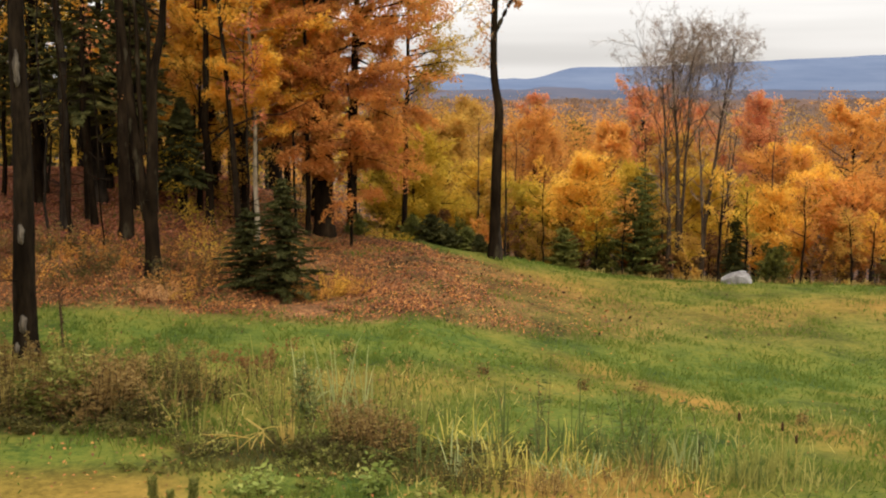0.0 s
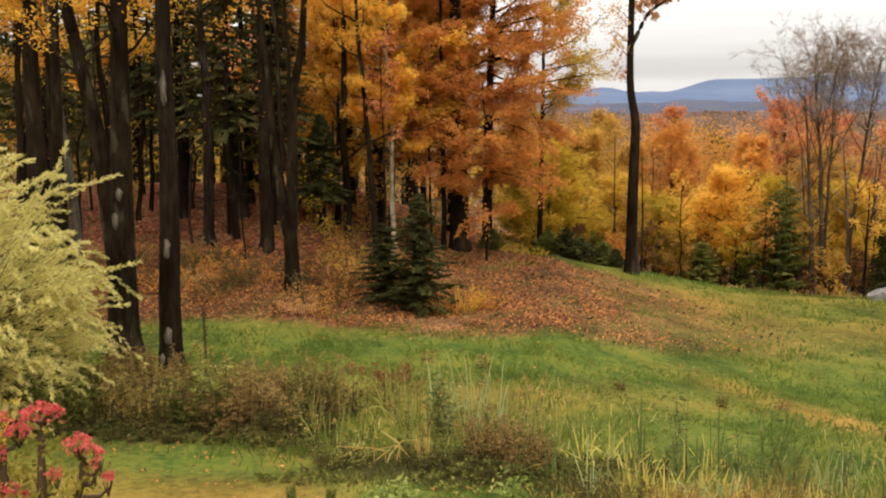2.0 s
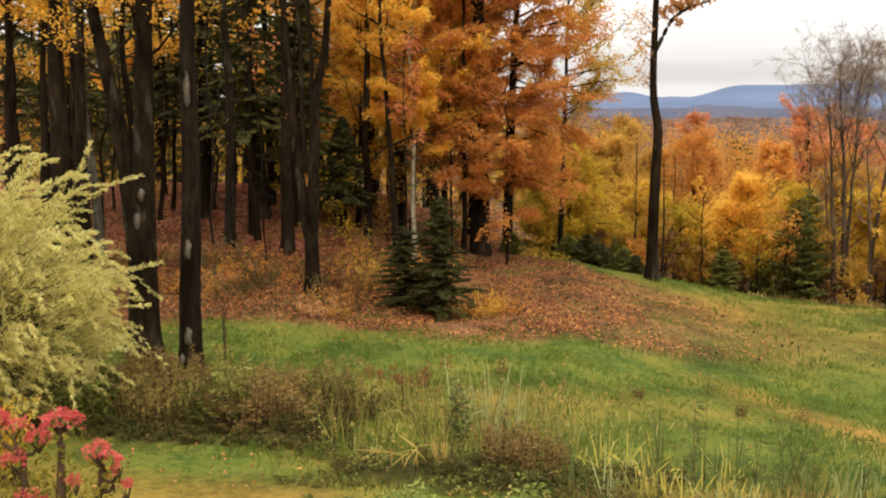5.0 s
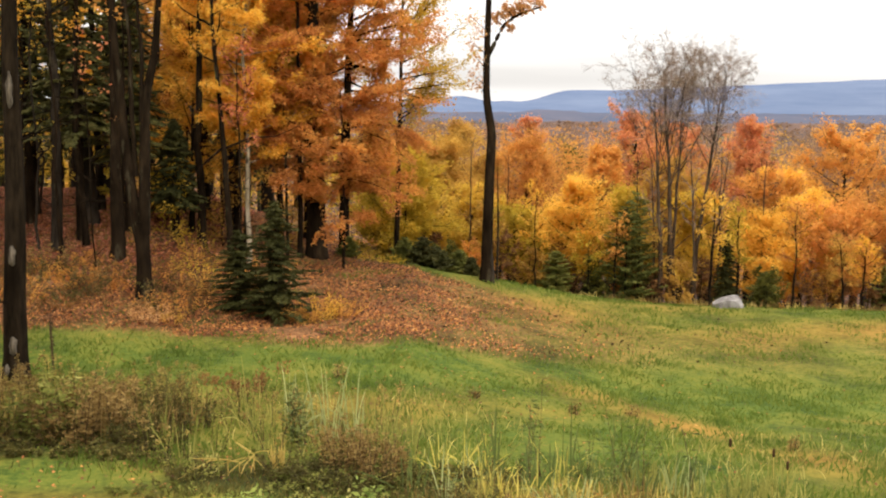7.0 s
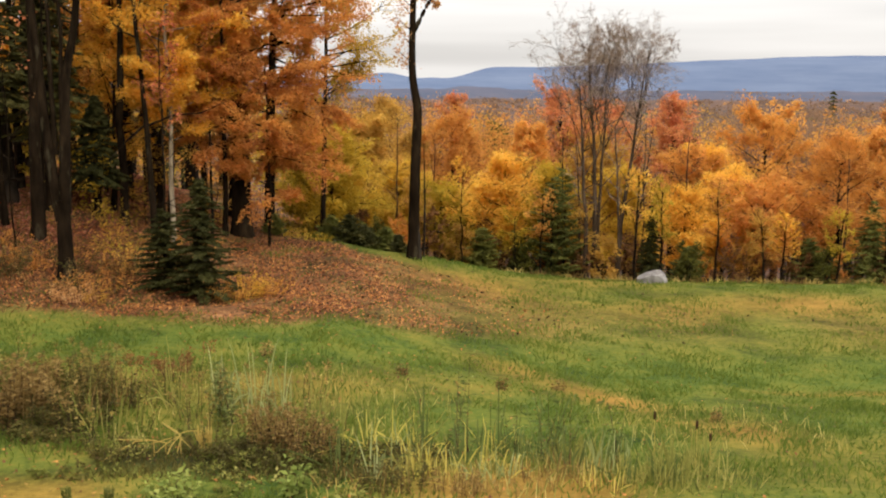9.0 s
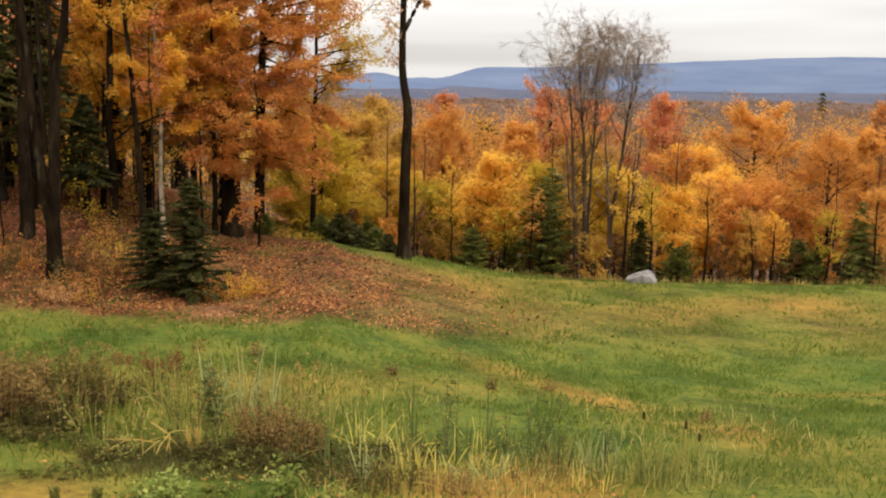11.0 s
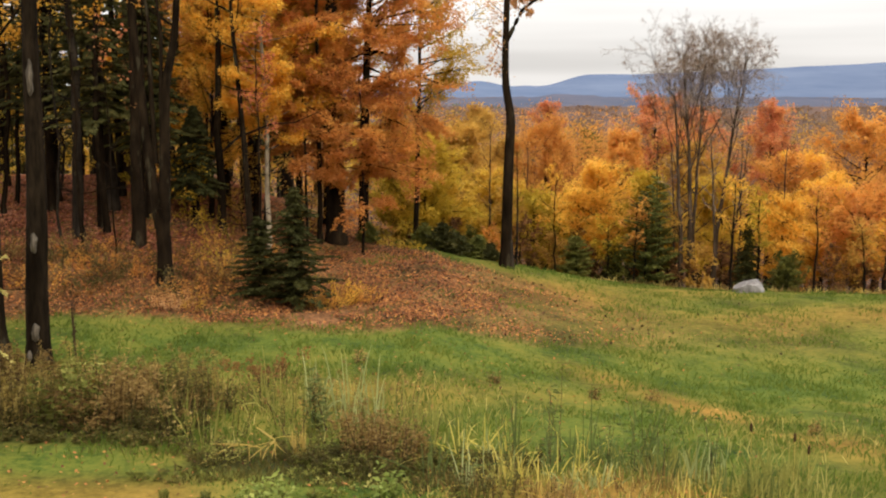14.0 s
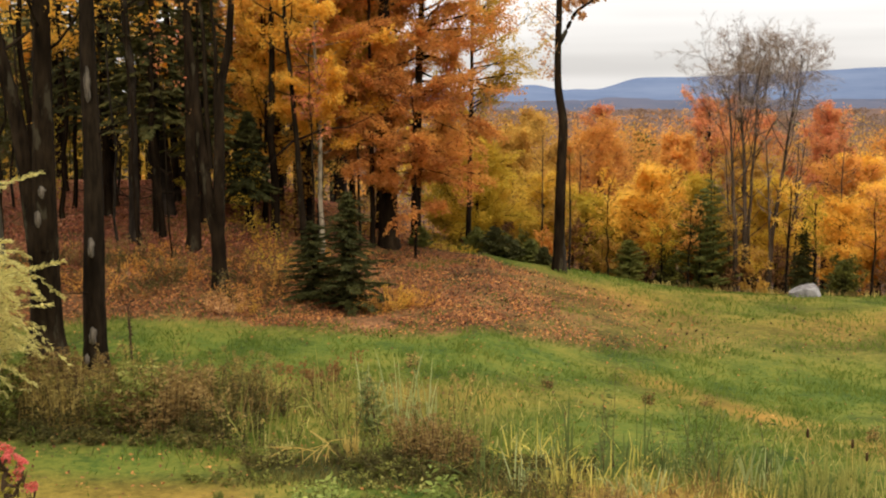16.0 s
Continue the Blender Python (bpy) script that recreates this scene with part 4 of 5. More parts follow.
# bare-crowned poplars: a few stems that open into a vase of fine twigs
def poplar(x, y, height, lean, open_at, spread, seed, r=0.13):
    rng = np.random.default_rng(seed)
    top = thing("poplar_tree", x, y, "tall poplar with a fine bare grey-brown crown", "tree", "bare poplars")
    n = 12
    s = np.linspace(0, 1, n)
    stem = np.stack([lean * s ** 1.4 + np.cumsum(rng.normal(size=n)) * 0.035, np.cumsum(rng.normal(size=n)) * 0.03, height * 0.97 * s - 0.2 * (1 - s)], 1)
    b = Build()
    b.tube(stem, r * (1 - 0.86 * s) * (1 + 0.35 * np.exp(-s * height / 0.3)), 8)
    part("trunk", b, BARK_BARE, top, smoothly=True)
    fine, tips = Build(), []

    def grow(b, p, d, length, rad, level):
        pts = curve_to(rng, p, d, length, 5, 0.10 + 0.06 * level, (0.04, -0.03, -0.08, -0.10)[level])
        b.tube(pts, np.maximum(np.linspace(rad, rad * 0.4, 6), 0.0038), 5 if level == 0 else 3, False)
        if level == 3:
            tips.append(pts[2:])
            return
        for k in range((8, 7, 5)[level]):
            h = rng.uniform(0.25, 1.0) * 5
            m = min(int(h), 4)
            q = pts[m] + (pts[m + 1] - pts[m]) * (h - m)
            ax = pts[m + 1] - pts[m]
            dd = ax / np.linalg.norm(ax) + rng.normal(size=3) * (0.42, 0.42, 0.30)
            grow(fine if level else b, q, dd, length * rng.uniform(0.32, 0.48), rad * 0.42, level + 1)

    for k in range(11):
        f = open_at + (0.97 - open_at) * (k / 10) ** 1.1
        g = f * (n - 1)
        i = min(int(g), n - 2)
        p = stem[i] + (stem[i + 1] - stem[i]) * (g - i)
        az = k * 2.4 + rng.uniform(-0.4, 0.4)
        out = spread * (0.55 + 0.25 * rng.random())
        b = Build()
        grow(b, p, (math.cos(az) * out, math.sin(az) * out, 1.0), (height - p[2]) * rng.uniform(0.62, 1.0) + 0.7, 0.036 * (1.25 - f), 0)
        part("branch", b, BARK_BARE, top)
    part("twig_work", fine, TWIG, top, "fine pale grey-brown twigs", stuff=True)
    tips = np.concatenate(tips)
    lf = Build()
    c = tips[rng.choice(len(tips), 1300)] + rng.normal(size=(1300, 3)) * 0.06
    lf.leaves(c, 0.05, rng, 0.2, 0.7, light=True)
    part("leaf_cover", lf, HAZEL, top, "few dull brown leaves left on the twigs", stuff=True)
    # knotty side shoots low on the stem
    for k in range(10):
        i = rng.integers(3, 9)
        b = Build()
        az = rng.uniform(0, 6.28)
        b.tube(curve_to(rng, stem[i], (math.cos(az), math.sin(az), 0.8), rng.uniform(0.6, 1.7), 4, 0.22, 0.08), np.linspace(0.030, 0.008, 5), 4, False)
        part("side_shoot", b, BARK_BARE, top)
    return top


for k, row in enumerate([(9.85, 53.2, 9.2, -0.55, 0.52, 0.62, 0.12), (10.35, 53.7, 10.6, -0.5, 0.50, 0.62, 0.14), (10.6, 54.0, 9.8, 0.0, 0.60, 0.40, 0.11), (11.35, 54.5, 10.4, 1.15, 0.60, 0.62, 0.13)]):
    poplar(*row[:6], 440 + k, row[6])
for k, (x, y, h, ln) in enumerate([(9.75, 53.9, 6.0, -0.5), (11.35, 53.3, 6.8, -0.3), (12.2, 54.9, 7.0, 0.9)]):
    tree("poplar_tree", x, y, h, 0.07, BROWN, BARK_BARE, bark_limbs=TWIG, label="slim bare poplar stem", seed=450 + k, base=0.5, spread=1.1, limbs=18, leaves=400, size=0.06, clump=(0.1, 0.1), rise=(20, 60), lean=(ln, 0), twigs=6, bend=0.03, wild=0.25, group="bare poplars")

# autumn trees along the far edge of the field: x, y, top of crown, half width, leaves
EDGE = [
    (1.45, 78, 5.28, 2.49, OCHRE),
    (0.18, 66, 3.97, 1.66, OCHRE),
    (1.81, 60, 2.30, 1.32, YELLOW),
    (4.68, 64, 4.63, 1.81, ORANGE),
    (6.62, 88, 5.39, 1.61, RED),
    (9.87, 92, 3.27, 1.43, GREEN),
    (6.35, 55.5, 3.04, 1.32, GOLD),
    (3.68, 57, 1.59, 1.35, LIME),
    (5.44, 59, 0.74, 1.21, LIME),
    (12.25, 76, 5.99, 2.60, RED),
    (19.82, 78, 5.52, 1.85, RED),
    (15.99, 80, 5.24, 2.19, RED),
    (13.33, 61, 1.81, 1.73, YELLOW),
    (8.75, 57, 2.51, 1.30, LIME),
    (17.95, 65, 2.83, 1.78, ORANGE),
    (17.69, 59, 1.96, 1.62, GOLD),
    (15.30, 57, 1.33, 1.30, GOLD),
    (23.84, 72, 4.89, 2.79, ORANGE),
    (18.90, 57, 1.73, 1.82, RUST),
    (22.61, 57, 3.88, 1.95, ORANGE),
    (18.36, 66, 2.80, 1.66, GOLD),
    (17.88, 60, 1.75, 1.37, GOLD),
    (29.24, 68, 3.71, 1.55, ORANGE),
    (35.46, 80, 4.72, 2.19, RUST),
    (13.42, 70, 3.03, 1.92, OCHRE),
    (9.53, 72, 3.75, 1.64, ORANGE),
    (3.15, 72, 3.26, 1.32, OCHRE),
    (30.73, 84, 2.23, 1.53, OCHRE),
    (-1.25, 56, 4.10, 1.53, LIME),
    (-2.57, 60, 2.71, 1.37, LIME),
    (-2.67, 70, 4.61, 1.92, OCHRE),
    (-0.64, 58, 2.04, 1.32, YELLOW),
]
for k, (x, y, top_z, half, leaf) in enumerate(EDGE):
    g = ground_at(x, y)
    tree("maple_tree", x, y, (top_z - g) - 0.42 * half, 0.07 + 0.008 * (top_z - g), leaf, BARK, {ORANGE: "orange autumn maple", RED: "red autumn maple", GOLD: "golden autumn maple", YELLOW: "yellow autumn birch", LIME: "yellow-green young maple", OCHRE: "ochre half-bare autumn tree", GREEN: "still green tree", RUST: "deep rust-orange maple"}[leaf] + " at the far edge of the field", 500 + k,
         base=0.27 if y < 64 else 0.34, spread=half * 1.4, limbs=34, twigs=6, light=True, leaves=int(min(19000, 9800 * half * (top_z - g) / 5) * (0.62 if leaf is RED else 1)), size=0.106 if y < 66 else 0.142, rise=(4, 40), clump=(0.40, 0.22), ovoid=True, loose=0.35, group="autumn trees at the field edge")
# undergrowth below them
rng = np.random.default_rng(8)
for k in range(26):
    x, y = -1.5 + k * 1.12 + rng.uniform(-0.3, 0.3), rng.uniform(53.0, 56.0)
    h = rng.uniform(1.0, 2.0)
    tree("thicket_bush", x, y, h, 0.025, (BROWN, BROWN, GREEN, RUST, BROWN, OCHRE)[k % 6], BARK, "low autumn thicket bush under the trees", 560 + k, base=0.06, spread=0.95, limbs=12, twigs=2, leaves=1250, size=0.11, light=True, clump=(0.25, 0.16), group="thicket at the field edge")

# slim dark stems and olive pines that stand out of the thicket
rng = np.random.default_rng(12)
for k in range(12):
    x, y = 2.6 + 1.85 * k + rng.uniform(-0.5, 0.5), rng.uniform(52.6, 53.6)
    h = rng.uniform(2.6, 5.0)
    tree("slim_tree", x, y, h, rng.uniform(0.04, 0.075), (OCHRE, GOLD, LIME, ORANGE)[k % 4], BARK, "slim dark-stemmed young tree at the field's edge", 640 + k, base=0.45, spread=0.9, limbs=10, leaves=700, size=0.12, group="slim trees at the field edge")
for k, (x, y, h, w) in enumerate([(8.3, 53.4, 4.4, 1.5), (9.0, 54.2, 5.0, 1.6), (5.3, 53.6, 1.9, 1.0), (14.6, 54.2, 1.7, 0.9), (20.3, 54.4, 2.2, 1.1)]):
    conifer("pine_tree", x, y, h, w, 0.05, NEEDLE_SOFT, "soft olive pine under the autumn trees", 660 + k, tiers=10, per=9, density=64, sprig=0.21, droop=0.0, taper=0.6, group="pines at the field edge")

rng = np.random.default_rng(13)
for k in range(9):
    x, y = 1.2 + 2.9 * k + rng.uniform(-0.8, 0.8), rng.uniform(54.5, 58)
    tree("slim_tree", x, y, rng.uniform(5.5, 7.2), rng.uniform(0.05, 0.08), (OCHRE, ORANGE, BROWN)[k % 3], BARK_BARE, "slim half-bare brown tree among the autumn crowns", 670 + k, base=0.4, spread=1.2, limbs=14, leaves=500, size=0.11, fine=0.7, group="slim trees at the field edge")

# woods down the slope and over the valley floor
def woods(name, count, y0, y1, label, leaf, seed, per, size, crown_h, crown_w, reach=(-0.30, 0.52), low=0.62, cap=None):
    rng = np.random.default_rng(seed)
    y = y0 * (y1 / y0) ** rng.random(count)
    x = rng.uniform(*reach, count) * y
    b, w = Build(), Build()
    for xx, yy in zip(x, y):
        h = crown_h * rng.uniform(0.75, 1.2)
        z = ground_at(xx, yy)
        if cap:
            h = min(h, (6.5 - yy * rng.uniform(*cap) - z) / (low + 0.36))
        u = rng.normal(size=(per, 3))
        u /= np.linalg.norm(u, axis=1)[:, None]
        c = u * (rng.random(per) ** 0.4)[:, None] * np.array([crown_w, crown_w, h * 0.36]) + np.array([xx, yy, z + h * low])
        b.leaves(c, size, rng, 0.4, 0.7, light=True)
        w.tube([(xx, yy, z - 0.3), (xx, yy, z + h * 0.75)], [0.16, 0.05], 4, False)
    top = part(name, b, leaf)
    tagged(top, label, "woods", kind="stuff")
    part("trunk_rows", w, BARK_GREY, top, stuff=True)


woods("deep_woods", 34, 60, 105, "dark hemlocks behind the trunks of the wood", NEEDLE, 610, 700, 0.42, 13, 2.2, (-0.62, -0.09), 0.5)
woods("deep_woods", 22, 66, 105, "yellow leaves deep in the wood", YELLOW, 611, 950, 0.2, 9, 2.0, (-0.62, -0.07), 0.45)
woods("deep_woods", 30, 64, 105, "orange leaves deep in the wood", ORANGE, 612, 950, 0.2, 12, 2.2, (-0.62, -0.07), 0.6)
woods("valley_woods", 64, 72, 115, "orange autumn trees down the slope", ORANGE, 620, 1500, 0.15, 17, 2.4, (-0.05, 0.52), 0.68, (0.014, 0.046))
woods("valley_woods", 115, 74, 135, "brown half-bare trees down the slope", HAZEL, 621, 1500, 0.14, 17.5, 2.3, (-0.05, 0.52), 0.70, (0.004, 0.034))
woods("valley_woods", 48, 76, 125, "ochre trees down the slope", OCHRE, 622, 1500, 0.15, 17, 2.3, (-0.05, 0.52), 0.70, (0.012, 0.036))
woods("valley_woods", 60, 120, 240, "orange autumn woods down the slope", ORANGE, 600, 160, 0.6, 13, 2.6)
woods("valley_woods", 150, 120, 260, "brown half-bare woods down the slope", HAZEL, 601, 150, 0.55, 13, 2.6)
woods("valley_woods", 520, 240, 900, "brown woods on the valley floor", HAZEL, 603, 150, 0.75, 11, 4.0)
woods("valley_woods", 160, 240, 900, "rust woods on the valley floor", RUST, 604, 120, 0.6, 10, 3.5)
woods("valley_woods", 24, 300, 1300, "dark conifers on the valley floor", NEEDLE_SOFT, 605, 50, 1.2, 10, 2.2)
woods("valley_woods", 1100, 700, 2400, "brown woods far across the valley", HAZEL, 606, 24, 3.2, 9, 9.0)
woods("valley_woods", 160, 700, 2400, "rust woods far across the valley", RUST, 607, 20, 2.6, 8, 8.0)
woods("valley_woods", 40, 1100, 2400, "dark conifers far across the valley", NEEDLE_SOFT, 608, 24, 2.4, 9, 10.0)


# ---- boulder ----
def boulder(x, y, sx, sy, sz):
    bm = bmesh.new()
    bmesh.ops.create_icosphere(bm, subdivisions=4, radius=1.0)
    for v in bm.verts:
        c = v.co.copy()
        k = 1 + 0.16 * noise.noise(c * 1.3) + 0.05 * noise.noise(c * 4.0)
        c = c * k
        c.x = max(-0.97, min(0.9, c.x))
        c.y = max(-0.7 - 0.15 * c.x, c.y)
        c.z = min(c.z, 0.70 + 0.52 * c.x, 0.98 - 1.5 * (c.x - 0.45), 0.95 + 0.6 * c.y)
        v.co = Vector((c.x * sx, c.y * sy, c.z * sz))
    me = bpy.data.meshes.new("boulder")
    bm.to_mesh(me)
    bm.free()
    m, n, l, p = material("granite")
    g1, g2 = noise_node(n, l, 3.0, 6.0, 0.7), noise_node(n, l, 30.0, 3.0, 0.7)
    r = ramp(n, [(0.38, (0.10, 0.088, 0.080)), (0.5, (0.19, 0.172, 0.158)), (0.62, (0.28, 0.262, 0.245))])
    l.new(g1.outputs["Fac"], r.inputs[0])
    l.new(r.outputs[0], p.inputs["Base Color"])
    p.inputs["Roughness"].default_value = 0.9
    bp = n.new("ShaderNodeBump")
    bp.inputs["Strength"].default_value = 0.5
    l.new(g2.outputs["Fac"], bp.inputs["Height"])
    l.new(bp.outputs[0], p.inputs["Normal"])
    me.materials.append(m)
    ob = new("boulder", me)
    ob.location = (x, y, ground_at(x, y) + sz * 0.18)
    return tagged(ob, "pale grey granite boulder lying in the grass", "boulder")


boulder(12.05, 50.0, 0.66, 0.55, 0.52)


# ---- plants of the foreground ----
def stalks(name, x, y, label, seed, n, height, radius, leaf, stem=STEM, size=0.07, per=14, lean=0.2, tuft=None, tuft_mat=None, flat=0.3, narrow=0.4, group="", low=0.05, category="plant"):
    """A clump of leafy stems; tuft: the size of a seed head on each."""
    rng = np.random.default_rng(seed)
    top = thing(name, x, y, label, category, group)
    s, f, h = Build(), Build(), Build()
    for k in range(n):
        a, d = rng.uniform(0, 6.28), radius * math.sqrt(rng.random())
        p = np.array([math.cos(a) * d, math.sin(a) * d, -0.05])
        L = height * rng.uniform(0.6, 1.1)
        pts = curve_to(rng, p, (math.cos(a) * lean * rng.random() * 1.5, math.sin(a) * lean * rng.random() * 1.5, 1), L, 5, 0.08, 0.0)
        s.tube(pts, np.linspace(0.008, 0.003, 6), 3, False)
        t = rng.uniform(low, 1.0, per) * 5
        i = np.minimum(t.astype(int), 4)
        c = pts[i] + (pts[i + 1] - pts[i]) * (t - i)[:, None]
        out = rng.normal(size=(per, 3))
        out[:, 2] = np.abs(out[:, 2]) * 0.4
        out /= np.linalg.norm(out, axis=1)[:, None]
        f.leaves(c + out * size * 0.6, size, rng, flat, narrow, 0.1, out)
        if tuft:
            m = 26
            h.leaves(pts[-1] + rng.normal(size=(m, 3)) * np.array([tuft * 0.4, tuft * 0.4, tuft * 0.5]), tuft * 0.5, rng, 0.2, 0.5)
    part("stemwork", s, stem, top, stuff=True)
    part("foliage", f, leaf, top, stuff=True)
    if tuft:
        part("plume", h, tuft_mat or BROWN_WEED, top, stuff=True)
    return top


def reeds(name, x, y, label, seed, n, height, radius, mat, width=0.022, splay=0.35, sag=0.10, group="", category="grass"):
    rng = np.random.default_rng(seed)
    b = Build()
    a, d = rng.uniform(0, 6.28, n), radius * np.sqrt(rng.random(n))
    base = np.stack([np.cos(a) * d, np.sin(a) * d, np.full(n, -0.04)], 1)
    L = height * rng.uniform(0.45, 1.1, n)
    a2 = a + rng.normal(size=n) * 1.2
    out = np.abs(rng.normal(size=n)) * splay
    tip = base + np.stack([np.cos(a2) * out * L, np.sin(a2) * out * L, L * np.sqrt(np.clip(1 - out ** 2 * 0.5, 0.1, 1))], 1)
    broken = rng.random(n) < 0.3
    tip[broken] = base[broken] + (tip - base)[broken] * np.array([1.7, 1.7, 0.62])
    w = width * rng.uniform(0.6, 1.3, n)
    top = thing(name, x, y, label, category, group)
    if n > 16:
        b.arcs(base, tip, w, rng, sag, 0.12)
        part("blade_mass", b, mat, top, stuff=True)
        return top
    for k in range(n):
        b = Build()
        b.arcs(base[k:k + 1], tip[k:k + 1], w[k:k + 1], rng, sag, 0.12)
        part("blade", b, mat, top)
    return top


# the pale golden shrub beside the lawn
def golden_shrub(x, y, seed):
    rng = np.random.default_rng(seed)
    top = thing("golden_shrub", x, y, "large rounded shrub with feathery pale golden sprays", "shrub")
    arms, f, inner = Build(), Build(), Build()
    for k in range(940):
        az, el = rng.uniform(0, 6.28), math.asin(rng.uniform(-0.8, 1.0))
        plume = k % 7 == 0
        start = np.array([rng.normal() * 0.2, rng.normal() * 0.2, 0.3 + abs(rng.normal()) * 0.9])
        end = np.array([math.cos(az) * math.cos(el) * 2.95, math.sin(az) * math.cos(el) * 2.5, 2.1 + math.sin(el) * 3.0]) * rng.uniform(0.74, 1.0)
        end[2] = max(end[2], 0.25)
        mid = (start + end) / 2 + np.array([0, 0, 0.5])
        out = end - mid
        out[2] *= 0.3
        out /= np.linalg.norm(out)
        reach = rng.uniform(0.9, 1.55) if plume and el < 0.8 else rng.uniform(0.5, 0.85)
        swing = rng.normal(size=3) * 0.15
        # a shoot that rises, arches over and droops at its tip
        knots = np.array([mid, end, end + (out + swing) * reach * 0.4 + np.array([0, 0, 0.30 * reach]),
                          end + (out + swing * 1.5) * reach * 0.8 + np.array([0, 0, 0.36 * reach]), end + (out + swing * 2) * reach * 1.15 + np.array([0, 0, (0.16 if plume else 0.1) * reach])])
        arms.tube(np.concatenate([start[None], knots]), [0.018, 0.012, 0.008, 0.006, 0.004, 0.002], 3, False)
        m = 230 if plume else 170
        t = rng.uniform(0.15, 4.0, m)
        i = np.minimum(t.astype(int), 3)
        c = knots[i] + (knots[i + 1] - knots[i]) * (t - i)[:, None]
        ax = knots[i + 1] - knots[i]
        ax /= np.linalg.norm(ax, axis=1)[:, None] + 1e-9
        sd = np.cross(ax, rng.normal(size=(m, 3)))
        sd /= np.linalg.norm(sd, axis=1)[:, None] + 1e-9
        wide = (0.125 - 0.022 * t)[:, None]
        f.leaves(c + sd * wide * rng.uniform(0, 1, (m, 1)), 0.088, rng, 0.0, 0.24, 0.0, ax * 1.2 + sd * 0.7, light=True)
    n = 16000
    u = rng.normal(size=(n, 3))
    u /= np.linalg.norm(u, axis=1)[:, None]
    c = u * rng.uniform(0.4, 0.84, (n, 1)) * np.array([2.75, 2.3, 2.7]) + np.array([0, 0, 2.35])
    c = c[c[:, 2] > 0.2]
    f.leaves(c, 0.10, rng, 0.0, 0.36, 0.0, light=True)
    part("branchwork", arms, BARK_GREY, top, stuff=True)
    part("foliage", f, BUSH, top)
    return top


golden_shrub(-12.85, 23.0, 700)
stalks("yellow_shrub", -9.9, 19.0, "small shrub with yellow and orange autumn leaves", 701, 34, 1.55, 0.3, YELLOW, size=0.085, per=36, category="shrub", low=0.3)

# the bank of wild plants between lawn and field
rng = np.random.default_rng(9)
for k in range(46):
    x = -11.0 + 6.0 * ((k * 17) % 46 + rng.uniform(-0.4, 0.4)) / 46
    y = 22.2 + rng.uniform(0, 2.9) - 0.08 * (x + 6)
    kind = k % 4
    stalks("wild_plant", x, y, ("faded goldenrod clump with brown seed heads", "tangled brown-green wild plant on the bank", "leafy olive weed clump on the bank", "dry russet weed clump on the bank")[kind], 710 + k, 16, rng.uniform(0.75, 1.3), 0.42,
           (WEED, BROWN_WEED, WEED_GREEN, WEED_DARK if k % 8 == 3 else WEED)[kind], size=(0.12, 0.14, 0.17, 0.12)[kind], per=36, narrow=(0.2, 0.3, 0.34, 0.2)[kind], flat=0.1, tuft=(0.07, None, None, None)[kind], group="wild plants on the bank")
for k in range(30):
    x = -10.8 + 6.2 * ((k * 7) % 30) / 30
    stalks("low_weed", x, 21.75 + rng.uniform(0, 0.3) + (k % 3) * 0.9 - 0.08 * (x + 6), "low dark green weeds along the lawn edge", 1300 + k, 14, 0.3 + 0.2 * (k % 3), 0.4, WEED_DARK, size=0.10, per=26, lean=0.5, group="weeds along the lawn")
for k in range(16):
    x = -5.2 + 5.0 * (k + rng.uniform(-0.4, 0.4)) / 16
    y = 20.9 + rng.uniform(0, 3.4)
    kind = k % 3
    stalks("wild_plant", x, y, ("thin green wild plant on the bank", "tall weed with brown tops", "tall pale wild grass stem clump")[kind], 770 + k, 6, rng.uniform(0.5, 1.0), 0.32, (WEED_GREEN, WEED, WEED_GREEN)[kind],
           size=0.085, per=11, tuft=(None, 0.10, 0.05)[kind], tuft_mat=(None, BROWN_WEED, STRAW)[kind], group="wild plants on the bank")
    reeds("tall_grass", x + 0.3, y + 0.2, "tall green-yellow wild grass", 800 + k, 8, 0.95, 0.35, (REED, WEED_GREEN)[k % 2], width=0.026, splay=0.35, sag=0.08, group="tall grasses")
for k, (x, y) in enumerate([(-4.35, 25.4), (-3.95, 25.7), (-4.75, 25.2), (-3.55, 26.0)]):
    stalks("dock_plant", x, y, "tall rusty brown seeding dock", 850 + k, 5, 0.75, 0.16, BROWN_WEED, size=0.08, per=6, tuft=0.16, tuft_mat=BROWN, lean=0.3, group="docks in the grass")
stalks("dark_leaved_plant", -2.5, 22.5, "dark green plant with narrow leaves", 830, 9, 1.2, 0.24, REED_BLUE, size=0.16, per=34, narrow=0.28)
stalks("brown_shrub", -1.45, 21.0, "low dense brown-green shrub", 831, 54, 0.95, 0.5, BROWN_WEED, size=0.08, per=44, category="shrub")
stalks("brown_shrub", -0.95, 20.6, "low dense brown-green shrub", 832, 40, 0.75, 0.5, BROWN_WEED, size=0.075, per=40, category="shrub")
stalks("brown_shrub", -2.5, 20.6, "low brown shrub at the ditch", 833, 34, 0.5, 0.5, WEED_DARK, size=0.06, per=24, category="shrub")
